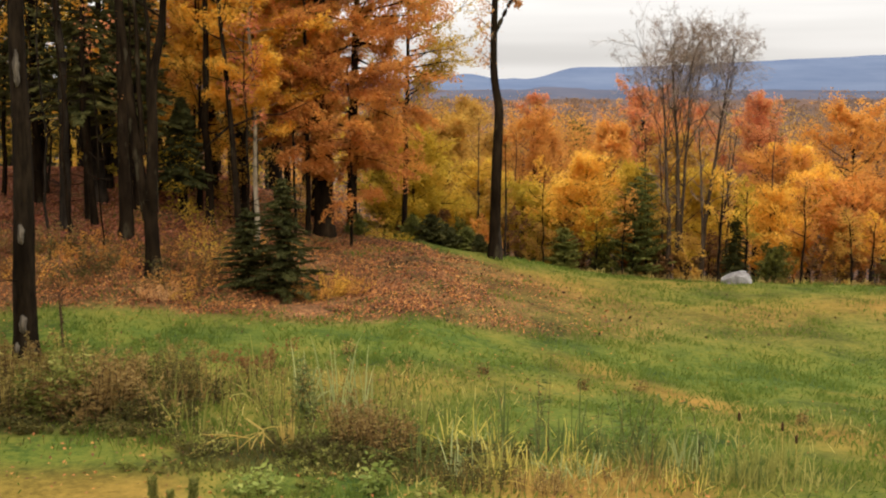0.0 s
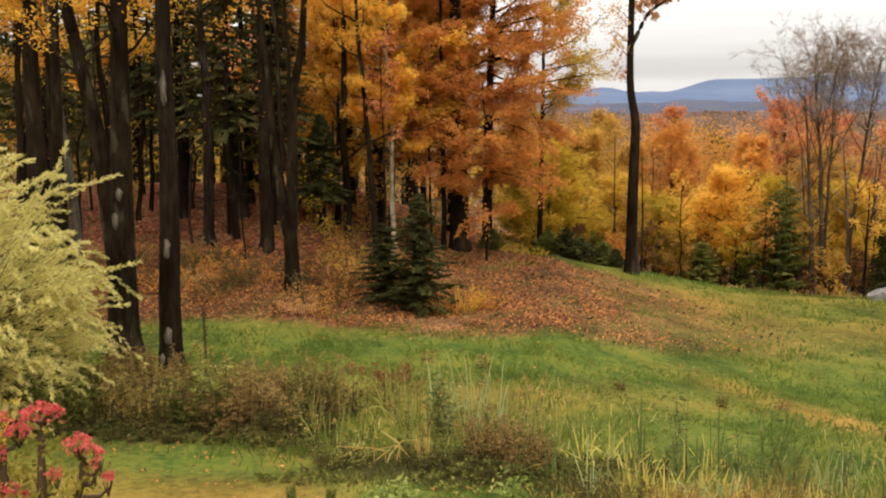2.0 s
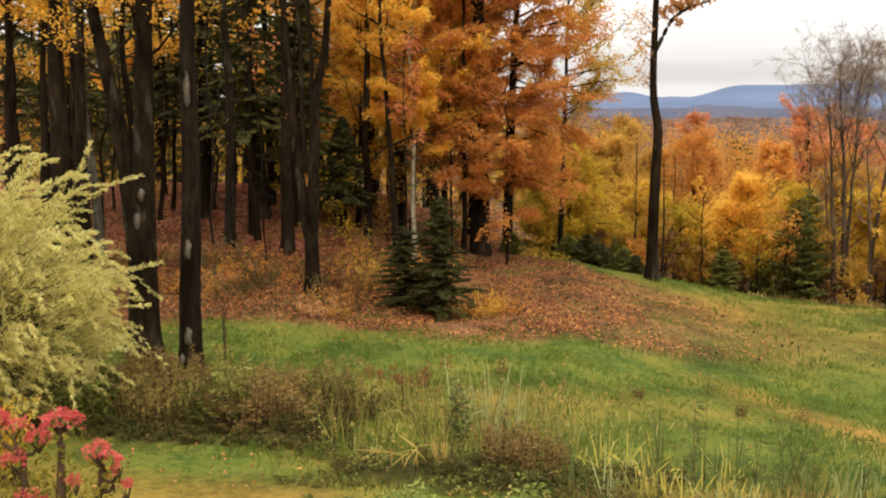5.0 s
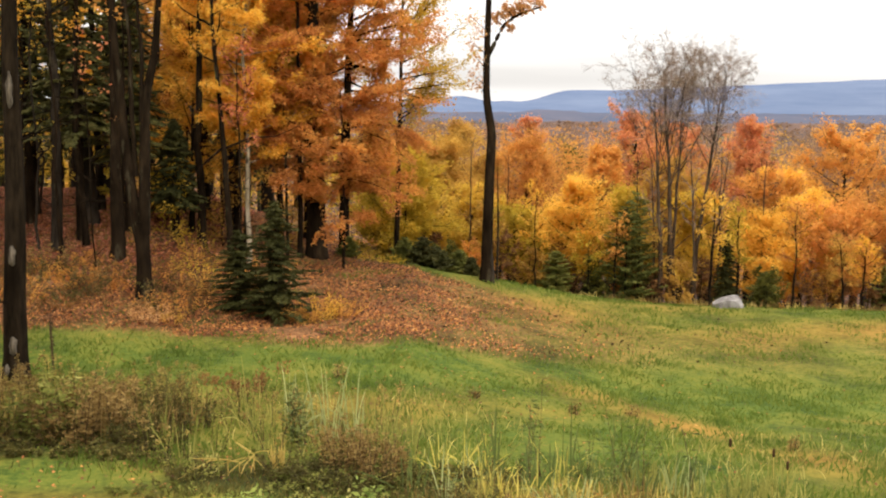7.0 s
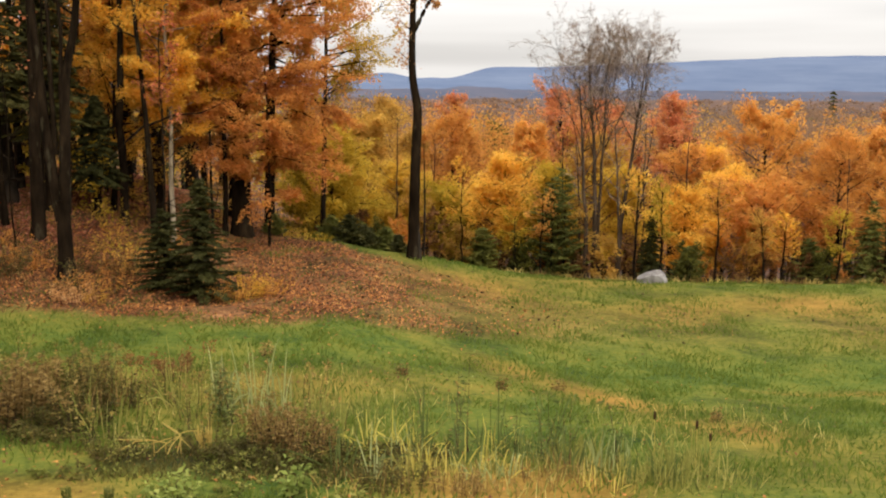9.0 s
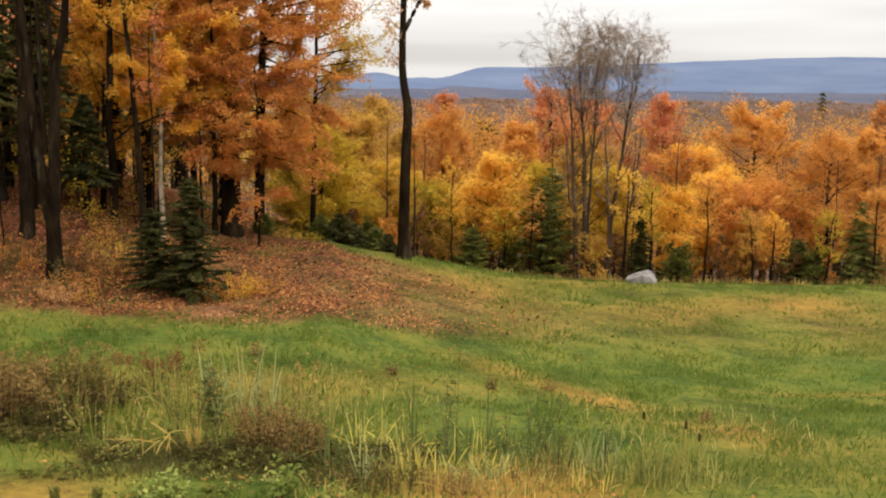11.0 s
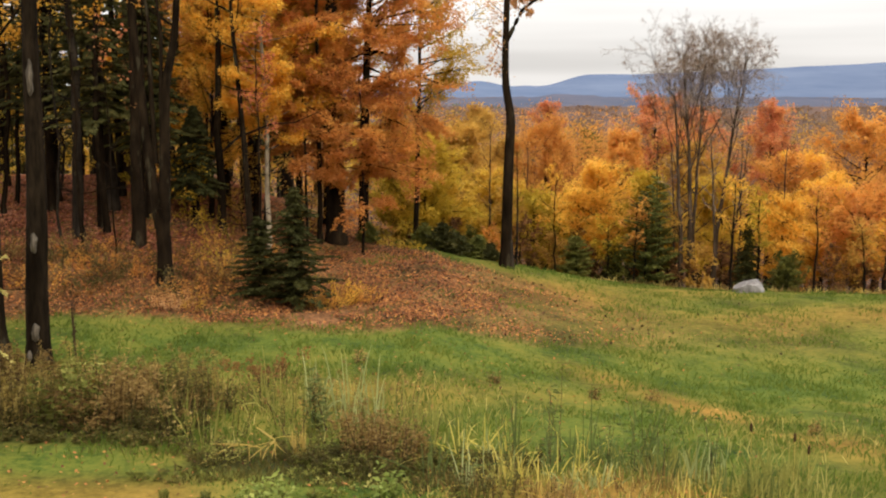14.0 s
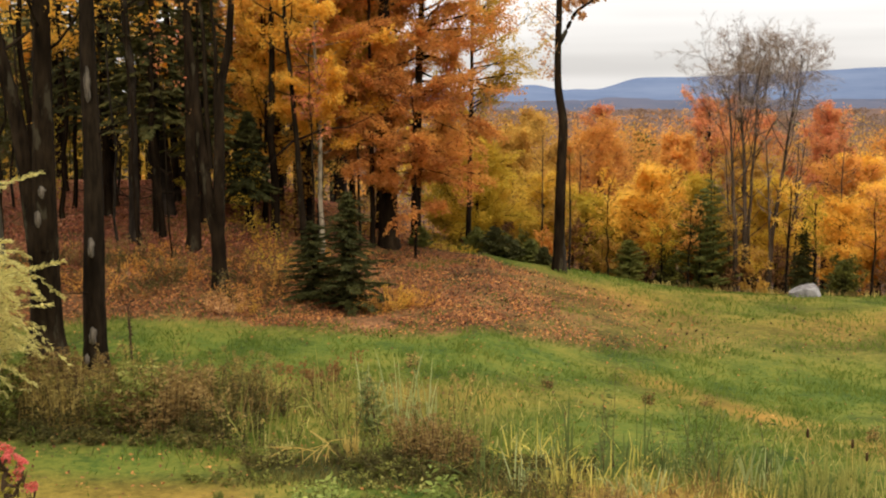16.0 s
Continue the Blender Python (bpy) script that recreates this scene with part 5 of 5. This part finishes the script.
def strip(b, pts, width):
    """A long dry leaf: a narrow ribbon, keeled along its middle, that tapers at both ends."""
    pts = np.asarray(pts, float)
    n = len(pts)
    u = np.linspace(0, n - 1, 4 * n)
    c = np.stack([np.interp(u, np.arange(n), pts[:, k]) for k in range(3)], 1)
    c[1:-1] = (c[:-2] + 2 * c[1:-1] + c[2:]) / 4
    d = np.gradient(c, axis=0)
    side = np.cross(d, (0, 1.0, 0.25))
    side /= np.linalg.norm(side, axis=1)[:, None] + 1e-9
    w = width * 0.5 * np.sqrt(np.clip(np.minimum((np.arange(len(c)) + 1.0) / 3, (len(c) - np.arange(len(c))) / len(c) * 2.2), 0.05, 1))[:, None]
    v = np.stack([c - side * w, c - np.array([0, w.max() * 0.5, 0]), c + side * w], 1).reshape(-1, 3)
    k = np.arange(len(c) - 1)[:, None] * 3
    b.add(v, np.concatenate([k + np.array([[0, 1, 4, 3]]), k + np.array([[1, 2, 5, 4]])]))


clump = thing("dry_leaf_clump", -3.1, 20.7, "pale dry broad blades broken over and bent to the ground", "plant")
for knots, w in (([(0.0, 0, 0.40), (-0.14, 0, 0.50), (-0.30, -0.02, 0.62)], 0.055), ([(0.0, 0, 0.42), (0.14, 0.02, 0.46), (0.38, 0.05, 0.44), (0.42, 0.05, 0.30)], 0.022), ([(0.02, 0, 0.40), (-0.14, -0.05, 0.24), (-0.24, -0.1, 0.0)], 0.035),
                 ([(0.0, 0.02, 0.38), (-0.22, -0.02, 0.26), (-0.44, -0.1, 0.08)], 0.03), ([(0.03, 0, 0.36), (-0.03, -0.06, 0.18), (-0.05, -0.1, 0.0)], 0.028), ([(0.0, 0, 0.34), (0.18, -0.05, 0.18), (0.30, -0.1, 0.06)], 0.025),
                 ([(-0.05, 0.03, 0.36), (-0.30, 0.0, 0.30), (-0.62, -0.05, 0.22)], 0.022), ([(0.02, 0, 0.0), (0.0, 0.0, 0.2), (0.0, 0.0, 0.41)], 0.03), ([(0.36, 0, 0.0), (0.40, 0, 0.16), (0.40, 0.02, 0.30)], 0.024)):
    b = Build()
    strip(b, knots, w * 0.72)
    part("dry_leaf", b, STRAW, clump)
reeds("dry_grass_tuft", -2.72, 21.0, "upright tan dry grass tuft", 841, 46, 0.72, 0.11, STRAW, width=0.02, splay=0.16, sag=0.02)
for k, knots in enumerate(([(-0.25, 0, 0.26), (-0.55, -0.05, 0.33), (-0.85, -0.1, 0.35), (-1.06, -0.1, 0.35)], [(-0.45, 0.02, 0.30), (-0.75, -0.05, 0.30), (-1.02, -0.15, 0.16), (-1.30, -0.3, 0.02)])):
    b = Build()
    b.tube([(knots[0][0], 0.02, -0.02), *knots], [0.011, 0.012, 0.012, 0.010, 0.005], 5)
    ob = part("dead_stalk", b, STRAW)
    ob.location = (-3.1, 20.7, ground_at(-3.1, 20.7))
    tagged(ob, "pale dead stalk arching down to the lawn", "plant", "dead stalks at the ditch")

for k, (x, y, h) in enumerate([(-2.75, 23.2, 1.35), (-2.0, 22.9, 1.5), (-1.55, 23.1, 1.3), (-3.6, 23.6, 1.2), (-0.9, 22.4, 1.1)]):
    reeds("tall_grass", x, y, "tall pale blue-green reed with drooping leaves", 1420 + k, 14, h * 1.2, 0.24, REED if k > 2 else REED_PALE, width=0.024, splay=0.34, sag=0.10, group="tall grasses")
for k in range(36):
    x = -10.6 + 6.0 * ((k * 5) % 36) / 36
    reeds("dry_grass", x, 22.4 + rng.uniform(0, 2.2) - 0.08 * (x + 6), "upright tan dry stems among the wild plants", 1440 + k, 26, rng.uniform(0.75, 1.25), 0.34, (STRAW if x < -6.5 else WEED_GREEN, BROWN_WEED, BROWN_WEED)[k % 3], width=0.02, splay=0.22, sag=0.02, group="dry grass")
for k in range(16):
    x = -5.0 + 5.2 * k / 16
    if -4.2 < x < -2.6:
        continue
    stalks("leafy_plant", x, 19.25 + rng.uniform(0, 0.7) - 0.06 * x, "low green leafy weeds at the lawn's edge", 1460 + k, 12, 0.2, 0.35, (WEED_GREEN, WEED_DARK)[k % 2], size=0.085, per=10, lean=0.9, narrow=0.5, group="weeds along the lawn")

# ditch: low dark plants, then reeds
for k in range(22):
    x = -4.2 + 5.6 * k / 22
    if -3.9 < x < -2.8:
        continue
    stalks("ditch_plant", x, 19.9 + rng.uniform(0, 0.7) - 0.1 * x, "low dark green plants in the ditch", 1100 + k, 16, rng.uniform(0.25, 0.5), 0.36, (WEED_DARK, WEED_GREEN, WEED_DARK)[k % 3], size=0.09, per=20, lean=0.6, group="ditch plants")
for k in range(40):
    x = -0.7 + 6.6 * rng.random() ** 1.05
    y = 19.2 + rng.uniform(0, 2.2)
    yellow = x < 2.4 and k % 5 < 3
    if yellow:
        reeds("reed_clump", x, y, "yellowing reed clump with stiff bent blades", 880 + k, 12, rng.uniform(0.5, 0.95), 0.34, REED_YELLOW, width=0.021, splay=0.72, sag=0.05, group="reeds in the ditch")
    else:
        reeds("reed_clump", x, y, "green reed clump with narrow upright blades", 880 + k, 14, rng.uniform(0.5, 1.05), 0.26, (REED, REED_PALE, REED_BLUE)[k % 3], width=0.026, splay=0.32, sag=0.06, group="reeds in the ditch")
for k, (x, y, h) in enumerate([(0.95, 20.6, 1.5), (1.1, 20.9, 1.3), (2.25, 20.7, 1.55), (2.05, 20.4, 1.2), (3.1, 20.3, 1.5), (4.1, 20.2, 1.2), (1.6, 20.2, 1.2), (3.6, 20.8, 1.1)]):
    reeds("reed_clump", x, y, "tall dark blue-green reed spikes", 1400 + k, 7, h, 0.16, REED_BLUE, width=0.030, splay=0.28, sag=0.05, group="reeds in the ditch")
for k in range(40):
    x = -0.5 + 6.8 * ((k * 13) % 40) / 40
    reeds("dry_grass", x, 18.5 + rng.uniform(0, 1.7), "tan and brown dry grass stems at the ditch", 930 + k, 26, rng.uniform(0.3, 0.62), 0.5, (STRAW, BROWN_WEED, REED, BROWN_WEED)[k % 4] if x < 3.8 else (REED, BROWN_WEED, REED_YELLOW)[k % 3], width=0.015, splay=0.34, sag=0.05, group="dry grass")
stalks("brown_shrub", 0.45, 18.95, "low dark tangled shrub at the ditch", 834, 30, 0.5, 0.5, WEED_DARK, size=0.07, per=24, category="shrub")
stalks("brown_shrub", 1.5, 18.7, "low brown tangled weeds at the ditch", 835, 24, 0.42, 0.45, BROWN_WEED, size=0.08, per=20, narrow=0.25, category="shrub")
for k, (x, y, h) in enumerate([(3.3, 20.6, 1.6), (3.05, 20.4, 1.35), (4.35, 20.2, 1.3), (1.65, 20.6, 1.5), (1.9, 20.9, 1.7), (3.5, 20.2, 1.2), (2.6, 20.8, 1.3)]):
    stalks("tall_stem", x, y, "tall dark green upright stem", 950 + k, 3, h, 0.08, REED_BLUE, size=0.2, per=18, narrow=0.14, lean=0.05, group="tall stems")


def cattail(x, y, head_z, seed):
    rng = np.random.default_rng(seed)
    top = thing("cattail", x, y, "brown cattail head on a thin stalk", "cattail", "cattails")
    h = head_z - ground_at(x, y)
    s, c, f = Build(), Build(), Build()
    s.tube([(0, 0, -0.05), (0.01, 0, h * 0.5), (0, 0, h - 0.07)], [0.006, 0.005, 0.004], 5)
    z = np.array([-0.075, -0.068, -0.04, 0.0, 0.045, 0.068, 0.075]) + h
    c.tube(np.stack([z * 0, z * 0, z], 1), [0.006, 0.018, 0.023, 0.024, 0.022, 0.016, 0.004], 9)
    c.tube([(0, 0, h + 0.07), (0, 0, h + 0.13)], [0.004, 0.001], 4)
    n = 5
    base = rng.normal(size=(n, 3)) * (0.03, 0.03, 0)
    f.blades(base, base + rng.normal(size=(n, 3)) * (0.2, 0.2, 0) + np.array([0, 0, 0.7 * h]), 0.014, rng, 0.05)
    stalk = part("stalk", s, STRAW, top)
    part("head", c, CATTAIL, stalk, "dark brown velvety head")
    part("foliage", f, REED, top)


cattail(4.93, 20.00, 0.84, 960)
cattail(5.66, 20.00, 0.67, 961)
cattail(5.90, 20.00, 0.45, 962)

# plants at the lawn's near edge
stalks("leafy_plant", -2.9, 18.6, "low green leafy plant on the lawn edge", 970, 22, 0.42, 0.26, LEAF_BRIGHT, size=0.13, per=12, lean=0.7, narrow=0.55)
stalks("leafy_plant", -1.08, 18.6, "yellow-green leafy plant on the lawn edge", 971, 12, 0.55, 0.14, LEAF_BRIGHT, size=0.16, per=12, lean=0.4, narrow=0.45)
stalks("leafy_plant", -2.2, 18.5, "low green leafy plant on the lawn edge", 972, 14, 0.26, 0.3, WEED_GREEN, size=0.11, per=10, lean=0.8, narrow=0.5)
stalks("leafy_plant", -0.2, 18.5, "low green leafy plant on the lawn edge", 973, 10, 0.3, 0.22, WEED_GREEN, size=0.12, per=10, lean=0.7, narrow=0.5)

# evergreen bush close to the eye: only its blunt upright shoots reach into view
def shoot_bush(x, y, tips, seed):
    rng = np.random.default_rng(seed)
    top = thing("yew_bush", x, y, "dark green evergreen bush with blunt upright shoots", "shrub")
    g = ground_at(x, y)
    body = Build()
    n = 2600
    u = rng.normal(size=(n, 3))
    u /= np.linalg.norm(u, axis=1)[:, None]
    u[:, 2] = np.abs(u[:, 2])
    body.leaves(u * (0.75 + 0.25 * rng.random(n))[:, None] * np.array([0.45, 0.32, 0.36]), 0.05, rng, 0.1, 0.2, -0.2, u)
    part("body", body, NEEDLE_SOFT, top)
    for tx, ty, tz, w in tips:
        b = Build()
        h = tz - g
        s = np.array([(tx - x) * 0.8, (ty - y) * 0.8, h * 0.3])
        e = np.array([tx - x, ty - y, h - 0.03])
        b.tube([s, e], [0.008, 0.004], 5)
        m = 900
        t = rng.random(m) ** 0.8
        a = rng.uniform(0, 6.28, m)
        out = np.stack([np.cos(a), np.sin(a), np.full(m, 0.9)], 1)
        c = s + (e - s) * t[:, None] + out * (w * 0.28)
        b.leaves(c, 0.036, rng, 0.0, 0.16, -0.1, out)
        part("shoot", b, NEEDLE_SOFT, top)


shoot_bush(-1.6, 7.0, [(-1.71, 7.0, 4.17, 0.08), (-1.46, 7.0, 4.16, 0.085), (-1.61, 7.02, 4.08, 0.06)], 980)


# red-flowering plant close to the eye
def flower_plant(x, y, heads, seed):
    rng = np.random.default_rng(seed)
    top = thing("flower_plant", x, y, "flowering plant with flat coral-red flower heads on brown stems", "flower")
    g = ground_at(x, y)
    mains = [(mx - x, mz - g) for mx, mz in ((-2.505, 4.96), (-2.33, 5.02), (-2.15, 4.93))]
    for mx, mz in mains:
        s = Build()
        us = np.linspace(0, 1, 9)
        s.tube(np.stack([mx * (0.6 + 0.4 * us) + rng.normal(size=9) * 0.007, rng.normal(size=9) * 0.006, -0.03 + (mz + 0.03) * us], 1), np.linspace(0.026, 0.017, 9) * rng.uniform(0.75, 1.2, 9), 7)
        part("main_stem", s, STEM, top, "thick knotted brown stem", smoothly=True)
    for k, (hx, hy, hz, w) in enumerate(heads):
        tip = np.array([hx - x, hy - y, hz - g])
        m = min(mains, key=lambda m: abs(m[0] - tip[0]))
        low = min(m[1], tip[2] - 0.07)
        fork = np.array([m[0] + (m[1] - low) * 0.03, 0.0, low])
        s = Build()
        s.tube([fork, fork * 0.5 + tip * 0.5 + np.array([(tip[0] - m[0]) * 0.2, 0, -0.03]), tip - np.array([0, 0, 0.03])], [0.012, 0.009, 0.006], 6)
        for _ in range(9):
            a = rng.uniform(0, 6.28)
            e = tip + np.array([math.cos(a) * w * 0.4, math.sin(a) * w * 0.4, 0])
            s.tube([tip - np.array([0, 0, 0.07]), e], [0.004, 0.002], 3, False)
        stalk = part("stem", s, STEM, top)
        f = Build()
        n = int(44 * (w / 0.14) ** 2) + 8
        a, d = rng.uniform(0, 6.28, n), np.sqrt(rng.uniform(0.12, 1.0, n)) * w * 0.5
        c = tip + np.stack([np.cos(a) * d, np.sin(a) * d, 0.035 - 1.2 * d * d / w + rng.normal(size=n) * 0.010], 1)
        for _ in range(7):
            f.leaves(c + rng.normal(size=(n, 3)) * 0.006, 0.013, rng, 0.2, 0.9)
        part("flower_head", f, CORAL, stalk, "coral-red flower head of small florets")
        if w > 0.1:
            lf = Build()
            m = 80
            t = rng.uniform(0.02, 0.30, m)
            c = tip + np.stack([rng.normal(size=m) * w * 0.32 * (1 + t), rng.normal(size=m) * 0.05, -t], 1)
            lf.leaves(c, 0.036, rng, 0.2, 0.5, 0.3)
            part("foliage", lf, OLIVE, stalk, "fading yellow-green leaves", stuff=True)
    lf = Build()
    m = 1500
    c = np.stack([rng.uniform(-0.42, 0.24, m), rng.normal(size=m) * 0.16, rng.uniform(0.05, 1.0, m) ** 1.3 * 0.6], 1)
    lf.leaves(c, 0.045, rng, 0.3, 0.45, 0.3)
    part("foliage", lf, OLIVE, top, "withered olive leaves", stuff=True)


flower_plant(-2.35, 5.0, [(-2.62, 5.0, 5.128, 0.14), (-2.55, 5.03, 5.088, 0.12), (-2.31, 5.0, 5.138, 0.18), (-2.44, 5.04, 5.033, 0.12), (-2.52, 4.97, 4.948, 0.11), (-2.14, 4.97, 5.008, 0.12), (-2.115, 5.02, 4.948, 0.10),
                          (-2.46, 4.95, 4.778, 0.17), (-2.55, 4.96, 4.718, 0.12), (-2.035, 5.02, 4.828, 0.055), (-2.084, 5.0, 4.883, 0.04), (-2.06, 5.0, 4.928, 0.045), (-2.265, 5.0, 4.838, 0.06), (-2.65, 5.0, 4.928, 0.09)], 990)

# a dead mullein stalk and brown docks
mull = thing("dead_mullein", -7.85, 25.0, "tall thin dead brown mullein stalk", "plant")
b = Build()
b.tube([(0, 0, -0.05), (0.02, 0, 0.9), (-0.02, 0, 1.7), (-0.03, 0, 2.0)], [0.014, 0.014, 0.022, 0.006], 6)
part("stalk", b, STEM, mull)
b = Build()
r = np.random.default_rng(985)
b.leaves(np.stack([r.normal(size=160) * 0.02, r.normal(size=160) * 0.02, r.uniform(1.1, 2.0, 160)], 1), 0.04, r, 0.2, 0.6)
part("seed_spike", b, STEM, mull, stuff=True)
for k, (x, y) in enumerate([(3.2, 27.4), (-3.9, 27.0), (-4.2, 26.6), (4.6, 27.8), (0.9, 27.6), (7.3, 24.6), (-2.2, 28.4)]):
    stalks("dock_plant", x, y, "short brown dock plant in the grass", 986 + k, 7, 0.38, 0.12, BROWN_WEED, size=0.09, per=14, lean=0.3, group="docks in the grass")

# yellow ferns and rusty brush at the wood's edge
for k, (x, y, h, mt) in enumerate([(-8.0, 34.4, 0.5, TAN), (-7.4, 34.2, 0.4, OCHRE), (-8.6, 38.6, 0.8, OCHRE), (-7.6, 39.5, 0.9, YELLOW), (-8.3, 42.5, 1.2, YELLOW), (-7.0, 40.4, 0.8, OCHRE), (-9.6, 41.5, 0.9, OCHRE),
                                   (-11.2, 38.5, 0.6, BROWN), (-12.6, 37.4, 0.6, BROWN), (-3.0, 47.4, 0.5, YELLOW), (-2.4, 47.6, 0.45, YELLOW), (-1.7, 47.9, 0.4, LIME), (-10.2, 36.4, 0.5, BROWN), (-6.9, 36.4, 0.5, BROWN), (-5.4, 38.8, 0.6, OCHRE), (-13.8, 35.6, 0.5, OCHRE), (-7.2, 37.6, 0.7, OCHRE)]):
    stalks("brush_clump", x, y, "autumn-coloured brush on the wood's floor", 1000 + k, 22, h, 0.5, mt, size=0.08, per=20, lean=0.6, group="brush on the wood floor")
for k, (x, y, h, mt) in enumerate([(-3.35, 35.8, 0.8, GOLD), (-2.75, 36.3, 0.6, ORANGE), (-3.7, 35.2, 0.7, ORANGE), (-7.9, 34.0, 0.5, TAN)]):
    stalks("fern_clump", x, y, "golden autumn fern clump beside the spruce", 1060 + k, 34, h, 0.42, mt, size=0.085, per=30, lean=0.6, narrow=0.3, group="ferns at the wood edge")
rng = np.random.default_rng(10)
for k in range(105):
    x, y = rng.uniform(-17, -5.0), rng.uniform(34.6, 42.5)
    if y < 36.5 and x > -7 or y > 39.5 and x < -8:
        continue
    stalks("brush_clump", x, y, ("faded brown brush on the leafy bank", "russet fern clump on the leafy bank", "golden brush on the leafy bank", "dry brown weeds on the leafy bank")[k % 4], 1200 + k, 13, rng.uniform(0.4, 1.05), 0.6, (BROWN, RUST, WEED_DARK, BROWN_WEED)[k % 4], size=0.09, per=26, lean=0.7, group="brush on the wood floor")
for k in range(26):
    x = 6.5 + k * 0.75 + rng.uniform(-0.2, 0.2)
    reeds("dry_weeds", x, 51.8 + rng.uniform(0, 0.8), "dry tan weeds along the field's far edge", 1040 + k, 34, 0.42, 0.45, BROWN_WEED if k % 3 else STRAW, width=0.026, splay=0.4, group="dry weeds at the field edge")


# ---- grass, fallen leaves ----
def scatter(n, x0, x1, y0, y1, keep, seed):
    rng = np.random.default_rng(seed)
    x, y = rng.uniform(x0, x1, n), y0 * (y1 / y0) ** rng.random(n)
    k = rng.random(n) < keep(x, y)
    k &= (np.abs(x) < 0.52 * y)
    return x[k], y[k], rng


x, y, r = scatter(150000, -14, 26, 18, 52.5, lambda x, y: (1 - litter_cover(x, y) * 0.85) * (1 - 0.85 * np.clip(straw_cover(x, y), 0, 1)) * (0.55 + 0.45 * wave(x, y, 1.5, 21)) * (1 - 0.97 * smooth(21.4, 20.4, y + 0.12 * (x + 6)) * smooth(-3.2, -4.6, x)), 20)
base = np.stack([x, y, land(x, y) - 0.01], 1)
n = len(x)
hgt = r.uniform(0.04, 0.11, n) * (1 + 0.9 * np.clip(wave(x, y, 1.6, 22), -0.4, 1))
b = Build()
b.blades(base, base + np.stack([r.normal(size=n) * 0.05, r.normal(size=n) * 0.05, hgt], 1), 0.022, r, 0.1)
tagged(part("grass", b, GRASS), "short green meadow grass", "grass", kind="stuff")
x, y, r = scatter(1500, -12, 22, 21, 50, lambda x, y: (1 - litter_cover(x, y)) * np.clip(0.55 + 0.6 * wave(x, y, 0.8, 33), 0, 1), 26)
x, y = (np.repeat(v, 14) + r.normal(size=len(v) * 14) * 0.2 for v in (x, y))
base = np.stack([x, y, land(x, y) - 0.01], 1)
n = len(x)
b = Build()
b.blades(base, base + np.stack([r.normal(size=n) * 0.07, r.normal(size=n) * 0.07, r.uniform(0.07, 0.2, n)], 1), 0.024, r, 0.1)
tagged(part("grass_tuft_cover", b, GRASS), "darker tufts of uneven grass over the meadow", "grass", kind="stuff")
# Uncut grass strip; its dark colour paints the shade at the plants' foot.
x, y, r = scatter(7000, -9, 1.2, 18.8, 21.2, lambda x, y: smooth(0.0, 0.5, y - np.where(x < -4.5, 20.9 - 0.08 * (x + 6), 19.0 - 0.07 * x)) * 0.8, 27)
base = np.stack([x, y, land(x, y) - 0.01], 1)
n = len(x)
b = Build()
b.blades(base, base + np.stack([r.normal(size=n) * 0.06, r.normal(size=n) * 0.06, r.uniform(0.06, 0.17, n)], 1), 0.02, r, 0.1)
tagged(part("grass", b, WEED_DARK), "uncut green grass along the ditch, darkened for shade below the plants", "grass", kind="stuff")
x, y, r = scatter(5000, -7, 9, 19.5, 28, lambda x, y: np.clip(0.4 + 0.6 * wave(x, y, 0.9, 31), 0, 1) * smooth(28, 23, y) * smooth(-0.2, 0.4, y - np.where(x < -4.5, 22.0 - 0.08 * (x + 6), np.where(x < 0.2, 20.9 - 0.07 * x, 19.4))), 25)
base = np.stack([x, y, land(x, y) - 0.01], 1)
n = len(x)
b = Build()
b.blades(base, base + np.stack([r.normal(size=n) * 0.1, r.normal(size=n) * 0.1, r.uniform(0.10, 0.34, n)], 1), 0.016, r, 0.1)
tagged(part("grass", b, REED), "longer unmown grass near the ditch", "grass", kind="stuff")
x, y, r = scatter(178000, -20, 12, 30.5, 57,  lambda x, y: litter_cover(x, y) ** np.where(x > -2, 2.3, 1.3), 23)
b = Build()
b.leaves(np.stack([x, y, land(x, y) + r.uniform(0.0, 0.06, len(x))], 1), 0.082, r, 0.7, 0.75)
tagged(part("leaf_litter", b, LITTER), "brown and orange fallen leaves on the ground", "leaves", kind="stuff")
x, y, r = scatter(70000, -26, -7, 36, 60, lambda x, y: 0.75 * smooth(36, 39, y) * smooth(-7, -10, x), 29)
b = Build()
b.leaves(np.stack([x, y, land(x, y) + r.uniform(0.02, 0.08, len(x))], 1), 0.10, r, 0.7, 0.75)
tagged(part("leaf_litter", b, LITTER_RED), "reddish fallen maple leaves on the wood floor", "leaves", kind="stuff")
x, y, r = scatter(9000, -12, 14, 18, 40, lambda x, y: 0.34 * smooth(9, -1, x) + 0.04, 24)
b = Build()
b.leaves(np.stack([x, y, land(x, y) + 0.05], 1), 0.07, r, 0.7, 0.75)
tagged(part("leaf_litter", b, LITTER), "single fallen leaves blown over the grass", "leaves", kind="stuff")
# Made-up dark leaves that stand in for birds on the ground.
x, y, r = scatter(4200, -8, 20, 33, 50, lambda x, y: np.clip(litter_cover(x, y) * 0.5, 0, 0.35), 28)
b = Build()
b.leaves(np.stack([x, y, land(x, y) + 0.045], 1), 0.11, r, 0.35, 0.6)
tagged(part("leaf_litter", b, STEM), "dark curled leaves added among the fallen ones in place of birds", "leaves", kind="stuff")
